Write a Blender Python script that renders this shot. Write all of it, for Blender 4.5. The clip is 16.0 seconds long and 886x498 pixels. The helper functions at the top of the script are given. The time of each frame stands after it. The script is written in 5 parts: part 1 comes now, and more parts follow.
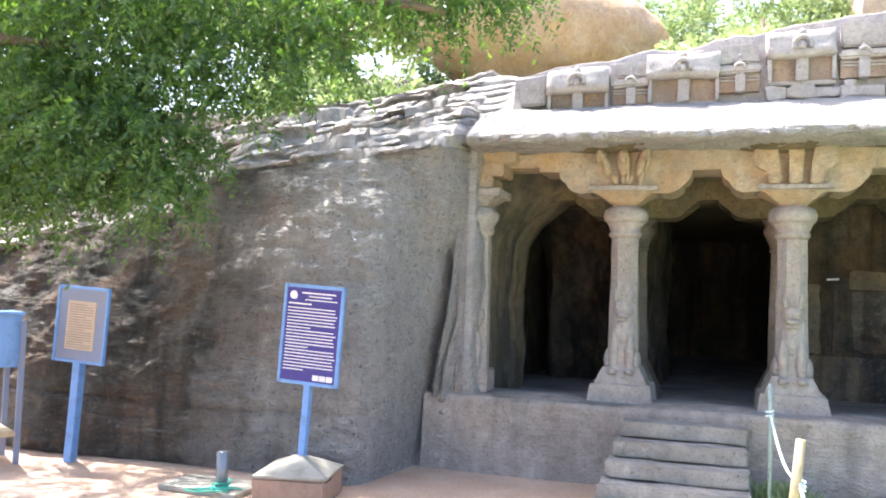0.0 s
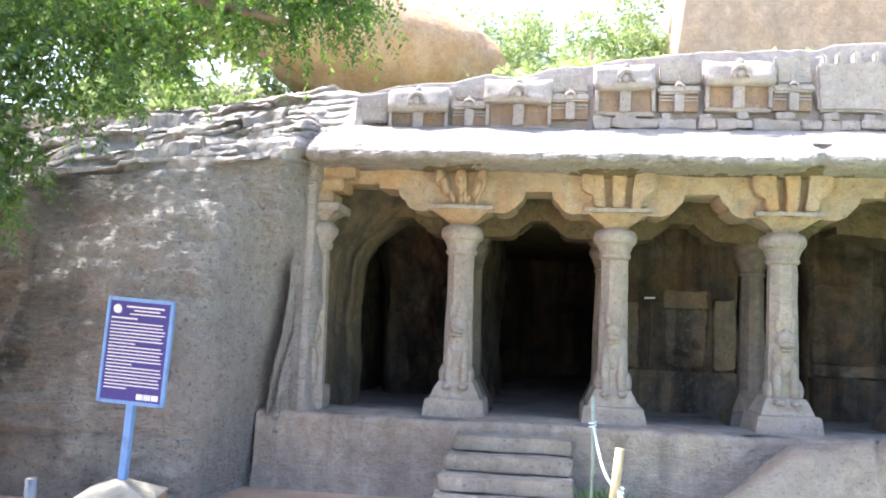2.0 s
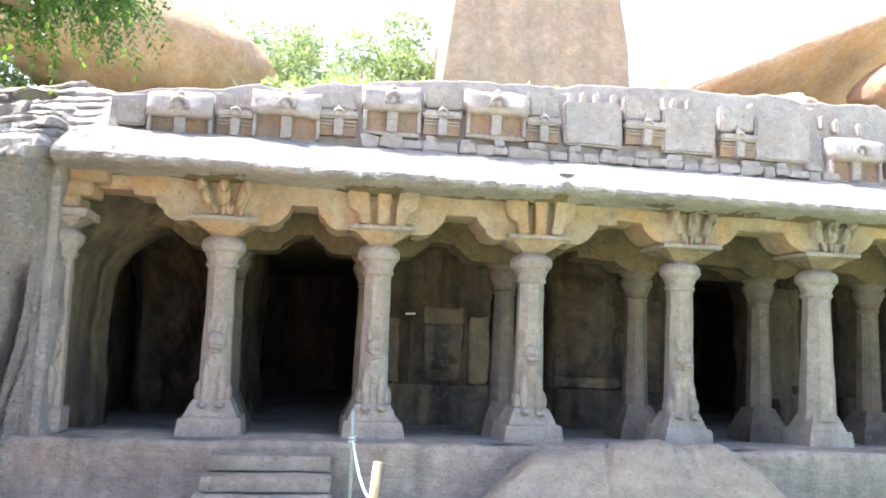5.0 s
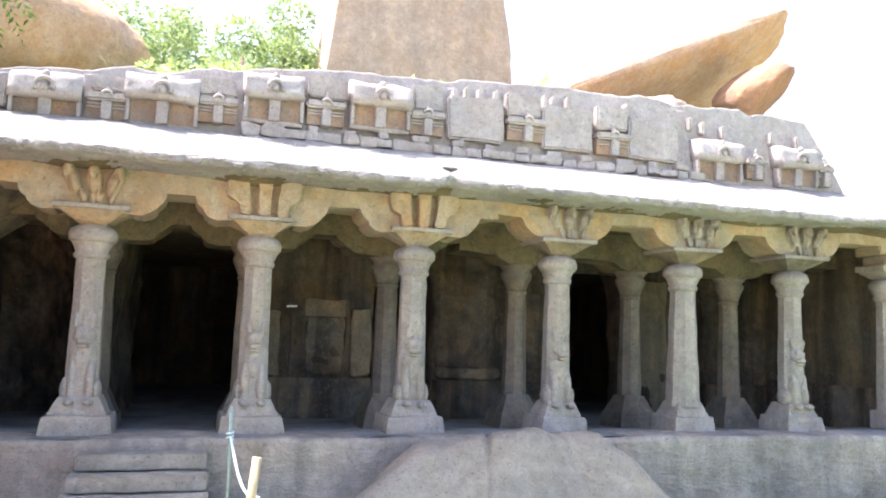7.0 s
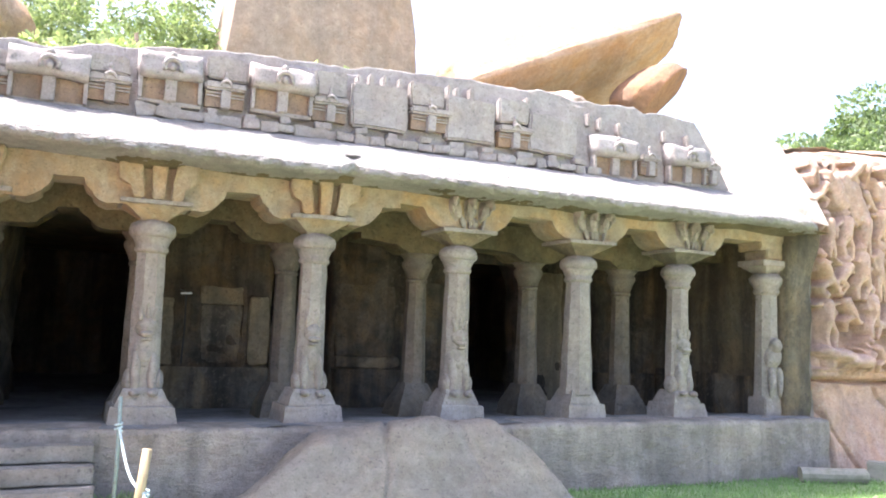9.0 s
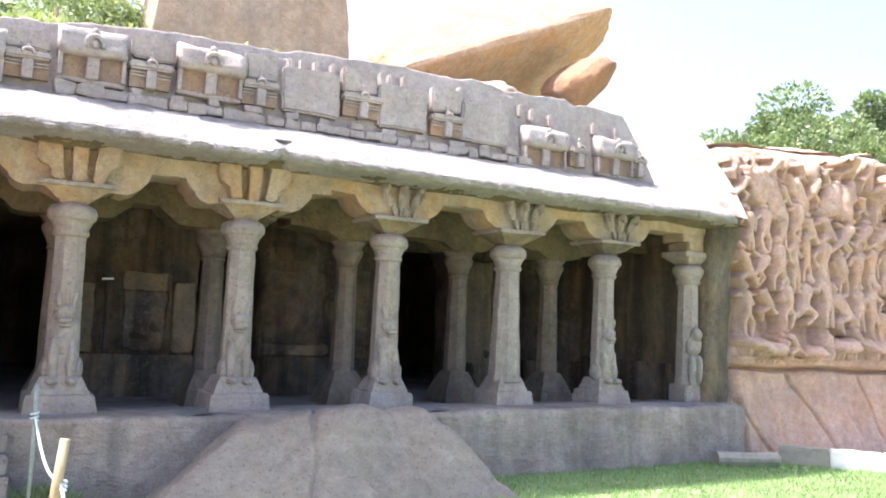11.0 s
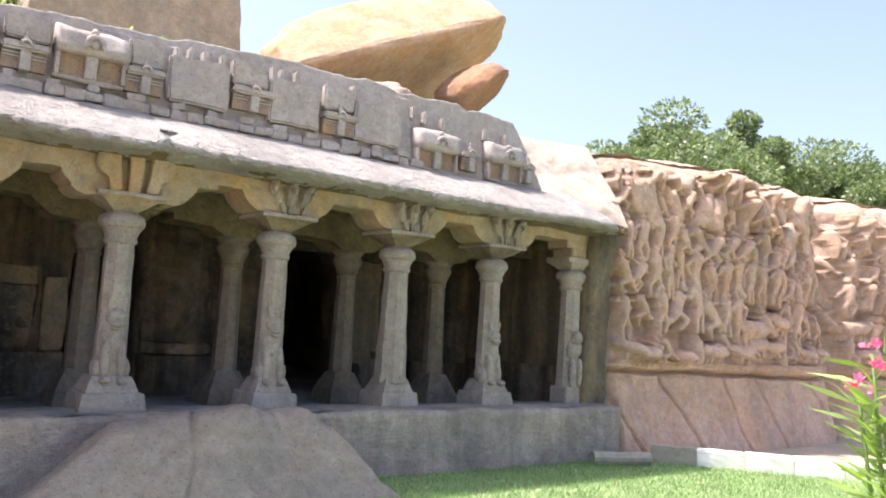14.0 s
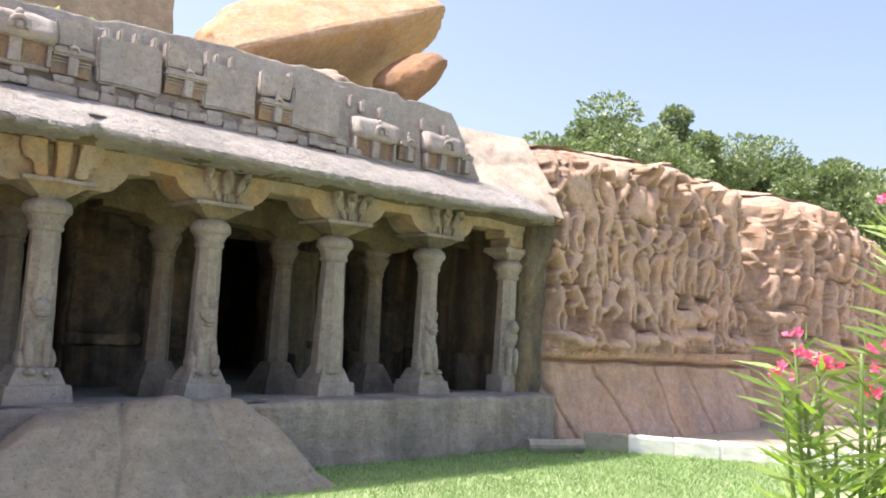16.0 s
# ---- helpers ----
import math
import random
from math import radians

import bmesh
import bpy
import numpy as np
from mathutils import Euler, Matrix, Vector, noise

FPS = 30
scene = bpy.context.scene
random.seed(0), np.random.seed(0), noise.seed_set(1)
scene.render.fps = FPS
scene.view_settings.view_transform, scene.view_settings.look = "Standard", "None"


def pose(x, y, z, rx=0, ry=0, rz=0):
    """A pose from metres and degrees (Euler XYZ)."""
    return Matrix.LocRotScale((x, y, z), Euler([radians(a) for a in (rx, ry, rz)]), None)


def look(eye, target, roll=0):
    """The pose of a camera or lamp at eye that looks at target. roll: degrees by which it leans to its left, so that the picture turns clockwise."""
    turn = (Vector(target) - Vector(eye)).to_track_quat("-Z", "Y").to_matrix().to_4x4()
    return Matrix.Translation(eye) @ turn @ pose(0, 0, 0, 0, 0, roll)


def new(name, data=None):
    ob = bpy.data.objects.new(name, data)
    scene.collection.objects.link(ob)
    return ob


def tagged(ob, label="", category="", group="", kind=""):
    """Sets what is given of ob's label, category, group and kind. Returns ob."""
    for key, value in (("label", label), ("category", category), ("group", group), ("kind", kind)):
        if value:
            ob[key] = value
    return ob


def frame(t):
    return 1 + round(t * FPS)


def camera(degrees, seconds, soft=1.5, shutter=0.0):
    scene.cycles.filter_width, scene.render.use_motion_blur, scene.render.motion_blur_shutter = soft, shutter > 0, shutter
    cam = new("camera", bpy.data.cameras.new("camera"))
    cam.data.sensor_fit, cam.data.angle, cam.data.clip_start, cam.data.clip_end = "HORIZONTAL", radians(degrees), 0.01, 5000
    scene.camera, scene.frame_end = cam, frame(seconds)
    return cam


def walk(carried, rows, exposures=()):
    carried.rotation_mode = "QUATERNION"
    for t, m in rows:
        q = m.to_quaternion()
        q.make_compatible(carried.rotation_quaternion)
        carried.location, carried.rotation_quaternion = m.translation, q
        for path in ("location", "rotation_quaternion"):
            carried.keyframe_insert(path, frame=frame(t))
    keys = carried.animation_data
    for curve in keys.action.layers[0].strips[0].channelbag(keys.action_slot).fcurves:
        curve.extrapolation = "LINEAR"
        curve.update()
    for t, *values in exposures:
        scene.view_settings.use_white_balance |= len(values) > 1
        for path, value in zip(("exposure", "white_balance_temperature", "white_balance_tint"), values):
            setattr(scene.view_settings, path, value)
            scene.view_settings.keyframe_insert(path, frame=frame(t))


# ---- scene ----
cam = camera(57.0, 16.0, soft=1.9)
EYE = (0.0, 0.0, 2.15)
# seconds, tilt, lean, turn
TURNS = [
    (0.0, 93.08, -1.90, 18.65),
    (0.5, 93.52, -1.77, 16.61),
    (1.0, 93.94, -1.90, 13.45),
    (1.5, 94.29, -2.31, 10.04),
    (2.0, 94.58, -2.27, 7.30),
    (2.5, 94.76, -2.32, 4.33),
    (3.0, 95.28, -2.35, 1.75),
    (3.5, 95.81, -2.20, -0.81),
    (4.0, 96.25, -2.34, -3.54),
    (4.5, 96.48, -2.30, -6.19),
    (5.0, 96.30, -2.29, -9.19),
    (7.5, 96.13, -2.00, -19.19),
    (8.0, 96.13, -2.19, -21.21),
    (8.5, 95.85, -2.13, -23.09),
    (9.0, 95.54, -2.17, -24.36),
    (11.5, 94.93, -2.58, -30.77),
    (12.0, 95.13, -2.71, -32.39),
    (12.5, 95.23, -2.84, -33.78),
    (13.0, 95.20, -3.12, -35.11),
    (13.5, 95.28, -3.38, -36.05),
    (14.0, 95.36, -3.35, -37.13),
    (14.5, 95.31, -3.34, -38.17),
    (15.0, 95.17, -3.48, -39.10),
    (15.5, 94.98, -3.38, -40.24),
    (16.0, 94.89, -3.31, -41.52),
]
walk(cam, [(t, pose(*EYE, a, b, c)) for t, a, b, c in TURNS],
     exposures=[(0.0, 2.25, 6300, 14), (5.0, 2.23, 6300, 15), (9.0, 1.98, 6350, 18), (12.5, 1.57, 6500, 19), (16.0, 1.08, 6850, 17)])

# ---- light ----
SUN_TO = Vector((-0.33, 0.235, 0.91)).normalized()
sky_world = bpy.data.worlds.new("sky")
scene.world = sky_world
sky_world.use_nodes = True
wn = sky_world.node_tree.nodes
wn.clear()
w_out = wn.new("ShaderNodeOutputWorld")
w_bg = wn.new("ShaderNodeBackground")
w_sky = wn.new("ShaderNodeTexSky")
w_sky.sky_type = "NISHITA"
w_sky.sun_disc = False
w_sky.sun_elevation = math.asin(SUN_TO.z)
w_sky.sun_rotation = math.atan2(SUN_TO.x, SUN_TO.y)
w_sky.air_density, w_sky.dust_density, w_sky.ozone_density = 1.0, 4.0, 1.0
w_bg.inputs["Strength"].default_value = 0.15
sky_world.node_tree.links.new(w_sky.outputs[0], w_bg.inputs[0])
sky_world.node_tree.links.new(w_bg.outputs[0], w_out.inputs[0])
sun_data = bpy.data.lights.new("sun", "SUN")
sun_data.energy, sun_data.angle, sun_data.color = 4.0, radians(0.5), (1.0, 0.95, 0.87)
sun = new("sun", sun_data)
sun.matrix_world = look(SUN_TO * 60, (0, 0, 0))

# ---- materials ----
def node_mat(name):
    m = bpy.data.materials.new(name)
    m.use_nodes = True
    nt = m.node_tree
    return m, nt, nt.nodes["Principled BSDF"]


def ramp(nt, fac, stops):
    r = nt.nodes.new("ShaderNodeValToRGB")
    el = r.color_ramp.elements
    while len(el) < len(stops):
        el.new(0.5)
    for e, (p, c) in zip(el, stops):
        e.position, e.color = p, (*c, 1.0)
    nt.links.new(fac, r.inputs[0])
    return r.outputs[0]


def position(nt, scale=(1, 1, 1)):
    g = nt.nodes.new("ShaderNodeNewGeometry")
    mp = nt.nodes.new("ShaderNodeMapping")
    mp.inputs["Scale"].default_value = scale
    nt.links.new(g.outputs["Position"], mp.inputs["Vector"])
    return mp.outputs[0]


def noise_tex(nt, vec, scale, detail=6.0, rough=0.6, warp=0.0):
    n = nt.nodes.new("ShaderNodeTexNoise")
    n.inputs["Scale"].default_value = scale
    n.inputs["Detail"].default_value = detail
    n.inputs["Roughness"].default_value = rough
    n.inputs["Distortion"].default_value = warp
    nt.links.new(vec, n.inputs["Vector"])
    return n.outputs["Fac"]


def mix(nt, kind, fac, a, b):
    m = nt.nodes.new("ShaderNodeMix")
    m.data_type, m.blend_type = "RGBA", kind
    for key, v in ((0, fac), (6, a), (7, b)):
        if hasattr(v, "is_linked"):
            nt.links.new(v, m.inputs[key])
        elif key == 0:
            m.inputs[0].default_value = v
        else:
            m.inputs[key].default_value = (*v, 1.0)
    return m.outputs[2]


def bump(nt, bsdf, heights, distance=0.02):
    prev = None
    for h, s in heights:
        b = nt.nodes.new("ShaderNodeBump")
        b.inputs["Strength"].default_value = s
        b.inputs["Distance"].default_value = distance
        nt.links.new(h, b.inputs["Height"])
        if prev:
            nt.links.new(prev, b.inputs["Normal"])
        prev = b.outputs[0]
    nt.links.new(prev, bsdf.inputs["Normal"])


def stone(name, light, dark, stain=(0.1, 0.1, 0.1), stain_amount=0.5, streaks=0.0, warm=None, warm_amount=0.0,
          relief=0.5, grain=60.0, chisel=0.0, rough=0.9, lichen=0.35, pale=None, dist=0.03):
    """Weathered granite: grain, blotches, run-off streaks, warm mineral stains and fine relief."""
    m, nt, b = node_mat(name)
    p = position(nt)
    blotch = noise_tex(nt, p, 1.1, 7.0, 0.65, 0.4)
    fine = noise_tex(nt, p, grain, 3.0, 0.7)
    mid = noise_tex(nt, p, 7.0, 6.0, 0.7)
    col = ramp(nt, blotch, [(0.35, dark), (0.62, light)])
    if warm_amount:
        w = ramp(nt, noise_tex(nt, position(nt, (1, 1, 0.8)), 1.7, 6.0, 0.6, 0.6), [(0.42, (0, 0, 0)), (0.66, (warm_amount,) * 3)])
        col = mix(nt, "MIX", w, col, warm)
    st = ramp(nt, noise_tex(nt, position(nt, (1.0, 1.0, 0.9)), 0.7, 8.0, 0.7, 0.8), [(0.48, (0, 0, 0)), (0.70, (stain_amount,) * 3)])
    col = mix(nt, "MIX", st, col, stain)
    if streaks:
        s = ramp(nt, noise_tex(nt, position(nt, (1.5, 1.5, 0.10)), 1.4, 5.0, 0.6, 0.3), [(0.42, (0, 0, 0)), (0.62, (streaks,) * 3)])
        col = mix(nt, "MIX", s, col, stain)
    if pale:
        x0, x1, tone = pale
        sx = nt.nodes.new("ShaderNodeSeparateXYZ")
        nt.links.new(p, sx.inputs[0])
        ad = nt.nodes.new("ShaderNodeMath")
        ad.operation = "MULTIPLY_ADD"
        ad.inputs[1].default_value = 2.4
        nt.links.new(noise_tex(nt, p, 0.8, 5.0, 0.65, 0.5), ad.inputs[0])
        nt.links.new(sx.outputs["X"], ad.inputs[2])
        mr = nt.nodes.new("ShaderNodeMapRange")
        mr.inputs[1].default_value, mr.inputs[2].default_value, mr.inputs[4].default_value = x0 + 1.2, x1 + 1.2, 0.75
        nt.links.new(ad.outputs[0], mr.inputs[0])
        col = mix(nt, "MIX", mr.outputs[0], col, tone)
    col = mix(nt, "OVERLAY", 0.35, col, ramp(nt, mid, [(0.3, (0.25,) * 3), (0.7, (0.75,) * 3)]))
    col = mix(nt, "OVERLAY", 0.22, col, ramp(nt, fine, [(0.3, (0.2,) * 3), (0.7, (0.8,) * 3)]))
    if lichen:
        spots = noise_tex(nt, p, 13.0, 5.0, 0.75, 0.5)
        gate = noise_tex(nt, p, 0.8, 3.0, 0.5, 0.3)
        both = mix(nt, "MULTIPLY", 1.0, ramp(nt, spots, [(0.54, (0, 0, 0)), (0.64, (lichen,) * 3)]), ramp(nt, gate, [(0.42, (0, 0, 0)), (0.60, (1, 1, 1))]))
        col = mix(nt, "MIX", both, col, tuple(min(0.62, c * 1.45) for c in light))
        pits = noise_tex(nt, p, 22.0, 4.0, 0.7, 0.3)
        col = mix(nt, "MIX", ramp(nt, pits, [(0.57, (0, 0, 0)), (0.68, (0.72,) * 3)]), col, tuple(c * 0.5 for c in dark))
    nt.links.new(col, b.inputs["Base Color"])
    b.inputs["Roughness"].default_value = rough
    b.inputs["Specular IOR Level"].default_value = 0.25
    hs = [(mid, relief), (fine, relief * 0.45)]
    if chisel:
        ch = noise_tex(nt, position(nt, (0.6, 1.0, 2.2)), 11.0, 4.0, 0.65, 0.3)
        hs.append((ch, chisel))
    bump(nt, b, hs, dist)
    return m


GREY = (0.36, 0.33, 0.29)
# greyer towards the right, where the pale tone also paints in sun dapples
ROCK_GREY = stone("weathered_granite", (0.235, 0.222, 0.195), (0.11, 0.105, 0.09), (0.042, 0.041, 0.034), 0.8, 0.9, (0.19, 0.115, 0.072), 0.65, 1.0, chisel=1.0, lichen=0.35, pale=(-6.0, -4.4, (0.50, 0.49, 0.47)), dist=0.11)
# lighter copy of the rock for the ledges, with sunlight in its colour
SUNLIT_LEDGE_STONE = stone("sunlit_ledge_granite", (0.42, 0.40, 0.38), (0.27, 0.255, 0.245), (0.12, 0.115, 0.11), 0.5, 0.2, (0.36, 0.29, 0.22), 0.3, 1.0)
# lightened granite: full sun on the slope is painted into the base colour
SUNLIT_SHOULDER_STONE = stone("sunlit_shoulder_granite", (0.62, 0.53, 0.45), (0.52, 0.43, 0.36), (0.4, 0.33, 0.28), 0.3, 0.2, (0.58, 0.42, 0.30), 0.3, 0.5)
ROCK_PALE = stone("pale_granite", (0.47, 0.455, 0.44), (0.36, 0.35, 0.34), (0.22, 0.215, 0.215), 0.4, 0.15, (0.43, 0.35, 0.27), 0.2, 1.0, chisel=1.3, dist=0.06, lichen=0.0)
PILLAR_STONE = stone("pillar_granite", (0.43, 0.392, 0.36), (0.325, 0.295, 0.272), (0.19, 0.175, 0.165), 0.4, 0.35, (0.43, 0.32, 0.21), 0.3, 0.9, dist=0.04)
# real ochre stain plus warm bounce under the cornice, both painted in
OCHRE_STONE = stone("ochre_stain_and_bounce_granite", (0.47, 0.40, 0.31), (0.36, 0.305, 0.235), (0.24, 0.21, 0.175), 0.45, 0.3, (0.52, 0.32, 0.15), 0.75, 0.9, dist=0.045)
DULL_OCHRE = stone("dull_ochre_granite", (0.31, 0.265, 0.195), (0.20, 0.175, 0.135), (0.10, 0.092, 0.08), 0.6, 0.6, (0.38, 0.26, 0.13), 0.5, 0.9, dist=0.05)
# stained panels and side walls, base tones lowered to paint the indoor shade
SHADED_PANEL_STONE = stone("shaded_panel_granite", (0.25, 0.218, 0.175), (0.125, 0.113, 0.097), (0.04, 0.038, 0.036), 0.85, 0.85, (0.34, 0.22, 0.10), 0.6, 0.9)
SHADED_SIDE_STONE = stone("shaded_side_wall_granite", (0.225, 0.195, 0.145), (0.14, 0.125, 0.098), (0.07, 0.065, 0.057), 0.6, 0.8, (0.33, 0.225, 0.11), 0.5, 0.9, dist=0.05)
# stained granite with the deep shade of the hall put into its colour
SHADED_CAVE_STONE = stone("shaded_cave_granite", (0.155, 0.133, 0.108), (0.054, 0.049, 0.044), (0.024, 0.023, 0.023), 0.8, 0.8, (0.24, 0.152, 0.073), 0.6, 0.9)
# olive tint paints light bounced up from the floor and sunlit ground
BOUNCE_OLIVE_STONE = stone("bounce_olive_granite", (0.24, 0.21, 0.135), (0.135, 0.12, 0.08), (0.065, 0.06, 0.047), 0.65, 0.3, (0.31, 0.205, 0.095), 0.5, 1.0, dist=0.06)
# darker copy of the pillar granite; the shade indoors is in its colour
SHADED_INNER_STONE = stone("shaded_inner_pillar_granite", (0.25, 0.22, 0.19), (0.155, 0.14, 0.122), (0.075, 0.07, 0.065), 0.6, 0.5, (0.31, 0.22, 0.12), 0.4, 0.7)
FLOOR_STONE = stone("floor_granite", (0.33, 0.32, 0.315), (0.24, 0.235, 0.23), (0.05, 0.05, 0.05), 0.75, 0.0, None, 0.0, 0.4)
PLINTH_STONE = stone("plinth_granite", (0.45, 0.395, 0.35), (0.335, 0.297, 0.266), (0.12, 0.113, 0.105), 0.5, 0.4, (0.38, 0.28, 0.205), 0.35, 0.8, chisel=0.5, dist=0.05, lichen=0.12)
PARAPET_STONE = stone("parapet_granite", (0.42, 0.39, 0.37), (0.32, 0.30, 0.29), (0.21, 0.20, 0.20), 0.45, 0.2, (0.44, 0.31, 0.23), 0.25, 0.5)
# parapet granite in an orange-brown that paints the shadow inside the niches
NICHE_SHADOW_STONE = stone("niche_shadow_granite", (0.34, 0.255, 0.19), (0.24, 0.195, 0.165), (0.15, 0.13, 0.12), 0.45, 0.3, (0.46, 0.26, 0.12), 0.5, 0.4)
RELIEF_STONE = stone("relief_granite", (0.59, 0.43, 0.345), (0.47, 0.34, 0.275), (0.28, 0.205, 0.175), 0.4, 0.3, (0.60, 0.35, 0.19), 0.5, 0.8, dist=0.04)
BOULDER_ORANGE = stone("boulder_granite", (0.64, 0.475, 0.345), (0.54, 0.36, 0.235), (0.32, 0.24, 0.17), 0.35, 0.25, (0.62, 0.34, 0.13), 0.5, 1.0, dist=0.08)
BOULDER_RED = stone("red_boulder_granite", (0.36, 0.21, 0.13), (0.26, 0.16, 0.105), (0.16, 0.12, 0.10), 0.35, 0.25, (0.42, 0.22, 0.10), 0.5, 0.8)
BOULDER_PALE = stone("tall_boulder_granite", (0.49, 0.385, 0.31), (0.385, 0.305, 0.24), (0.26, 0.22, 0.19), 0.4, 0.45, (0.46, 0.29, 0.17), 0.4, 0.7)
BOULDER_GREY = stone("front_boulder_granite", (0.355, 0.32, 0.28), (0.265, 0.243, 0.22), (0.185, 0.185, 0.175), 0.5, 0.0, (0.37, 0.28, 0.20), 0.3, 1.0, dist=0.06, lichen=0.2)
STEP_STONE = stone("step_granite", (0.37, 0.345, 0.31), (0.25, 0.235, 0.22), (0.10, 0.10, 0.09), 0.5, 0.2, (0.36, 0.27, 0.18), 0.2, 0.9)


def plain(name, col, rough=0.6, metal=0.0, wear=None, wear_amount=0.4, scale=9.0, relief=0.1):
    m, nt, b = node_mat(name)
    p = position(nt)
    n = noise_tex(nt, p, scale, 6.0, 0.65, 0.2)
    w = wear or tuple(c * 0.6 for c in col)
    c = mix(nt, "MIX", ramp(nt, n, [(0.48, (0, 0, 0)), (0.68, (wear_amount,) * 3)]), col, w)
    fine = noise_tex(nt, p, scale * 9, 3.0, 0.6)
    c = mix(nt, "OVERLAY", 0.15, c, ramp(nt, fine, [(0.3, (0.3,) * 3), (0.7, (0.7,) * 3)]))
    nt.links.new(c, b.inputs["Base Color"])
    b.inputs["Roughness"].default_value, b.inputs["Metallic"].default_value = rough, metal
    bump(nt, b, [(n, relief)], 0.01)
    return m


BLUE_PAINT = plain("pale_blue_paint", (0.16, 0.32, 0.62), 0.45, 0, (0.10, 0.18, 0.30), 0.5)
NAVY_PAINT = plain("navy_enamel", (0.020, 0.018, 0.20), 0.35, 0, (0.03, 0.03, 0.16), 0.3)
WHITE_PAINT = plain("white_lettering", (0.75, 0.75, 0.78), 0.5)
GREY_BLUE = plain("grey_blue_paint", (0.18, 0.22, 0.32), 0.5, 0, (0.24, 0.20, 0.16), 0.5)
NOTICE_STONE = plain("cream_stone_tablet", (0.50, 0.40, 0.30), 0.6, 0, (0.36, 0.28, 0.21), 0.5, 20)
NOTICE_INK = plain("faded_lettering", (0.28, 0.22, 0.17), 0.7)
CONCRETE = plain("cast_concrete", (0.33, 0.31, 0.26), 0.9, 0, (0.16, 0.17, 0.12), 0.6, 6, 0.4)
CONCRETE_EARTH = plain("earth_stained_concrete", (0.33, 0.22, 0.16), 0.9, 0, (0.20, 0.14, 0.10), 0.6, 5, 0.4)
WHITEWASH = plain("whitewash", (0.86, 0.85, 0.82), 0.9, 0, (0.55, 0.53, 0.50), 0.25, 5, 0.4)
PIPE_GREY = plain("grey_pipe", (0.25, 0.27, 0.30), 0.4, 0.6)
BAMBOO = plain("weathered_bamboo", (0.48, 0.37, 0.22), 0.6, 0, (0.25, 0.18, 0.10), 0.4, 14)
STAKE_TEAL = plain("faded_teal_paint", (0.26, 0.33, 0.31), 0.7, 0, (0.18, 0.17, 0.13), 0.6, 16)
ROPE_BLUE = plain("pale_blue_rope", (0.55, 0.66, 0.68), 0.8)
NET_GREEN = plain("green_twine", (0.05, 0.42, 0.30), 0.7)
BARK = plain("grey_brown_bark", (0.16, 0.12, 0.09), 0.95, 0, (0.07, 0.055, 0.04), 0.8, 14, 0.9)
WHITE_METAL = plain("white_metal", (0.8, 0.8, 0.8), 0.4)
DARK_IRON = plain("dark_iron", (0.05, 0.05, 0.055), 0.5, 0.5)


def leaf_mat(name, c1, c2, clear=0.45, through_tint=(1.5, 1.7, 0.5)):
    m, nt, b = node_mat(name)
    g = nt.nodes.new("ShaderNodeNewGeometry")
    col = ramp(nt, g.outputs["Random Per Island"], [(0.0, c1), (1.0, c2)])
    big = noise_tex(nt, position(nt), 1.3, 3.0, 0.5)
    col = mix(nt, "OVERLAY", 0.4, col, ramp(nt, big, [(0.3, (0.3,) * 3), (0.7, (0.7,) * 3)]))
    nt.links.new(col, b.inputs["Base Color"])
    b.inputs["Roughness"].default_value = 0.45
    tr = nt.nodes.new("ShaderNodeBsdfTranslucent")
    nt.links.new(mix(nt, "MULTIPLY", 1.0, col, through_tint), tr.inputs["Color"])
    ms = nt.nodes.new("ShaderNodeMixShader")
    ms.inputs[0].default_value = clear
    nt.links.new(b.outputs[0], ms.inputs[1])
    nt.links.new(tr.outputs[0], ms.inputs[2])
    nt.links.new(ms.outputs[0], nt.nodes["Material Output"].inputs[0])
    return m


LEAF_NEEM = leaf_mat("feathery_leaves", (0.035, 0.09, 0.038), (0.115, 0.195, 0.065), 0.52, (1.7, 1.75, 0.5))
LEAF_DARK = leaf_mat("broad_leaves", (0.115, 0.17, 0.085), (0.27, 0.34, 0.18), 0.3, (1.15, 1.3, 0.75))
LEAF_SHRUB = leaf_mat("shrub_leaves", (0.20, 0.27, 0.13), (0.40, 0.47, 0.26), 0.35, (1.1, 1.2, 0.8))
LEAF_OLEANDER = leaf_mat("oleander_leaves", (0.15, 0.25, 0.07), (0.30, 0.40, 0.15), 0.4)
GRASS_BLADE = leaf_mat("lawn_blades", (0.17, 0.29, 0.10), (0.29, 0.43, 0.18), 0.3, (1.1, 1.35, 0.8))
GRASS_DRY = leaf_mat("hill_grass", (0.33, 0.37, 0.20), (0.55, 0.56, 0.36), 0.3, (1.1, 1.15, 0.8))
LEAF_PALE = leaf_mat("pale_feathery_leaves", (0.30, 0.38, 0.17), (0.52, 0.58, 0.32), 0.35, (1.1, 1.2, 0.75))
PETAL = leaf_mat("pink_petals", (0.80, 0.08, 0.24), (0.88, 0.22, 0.40), 0.4, (1.2, 1.0, 1.0))


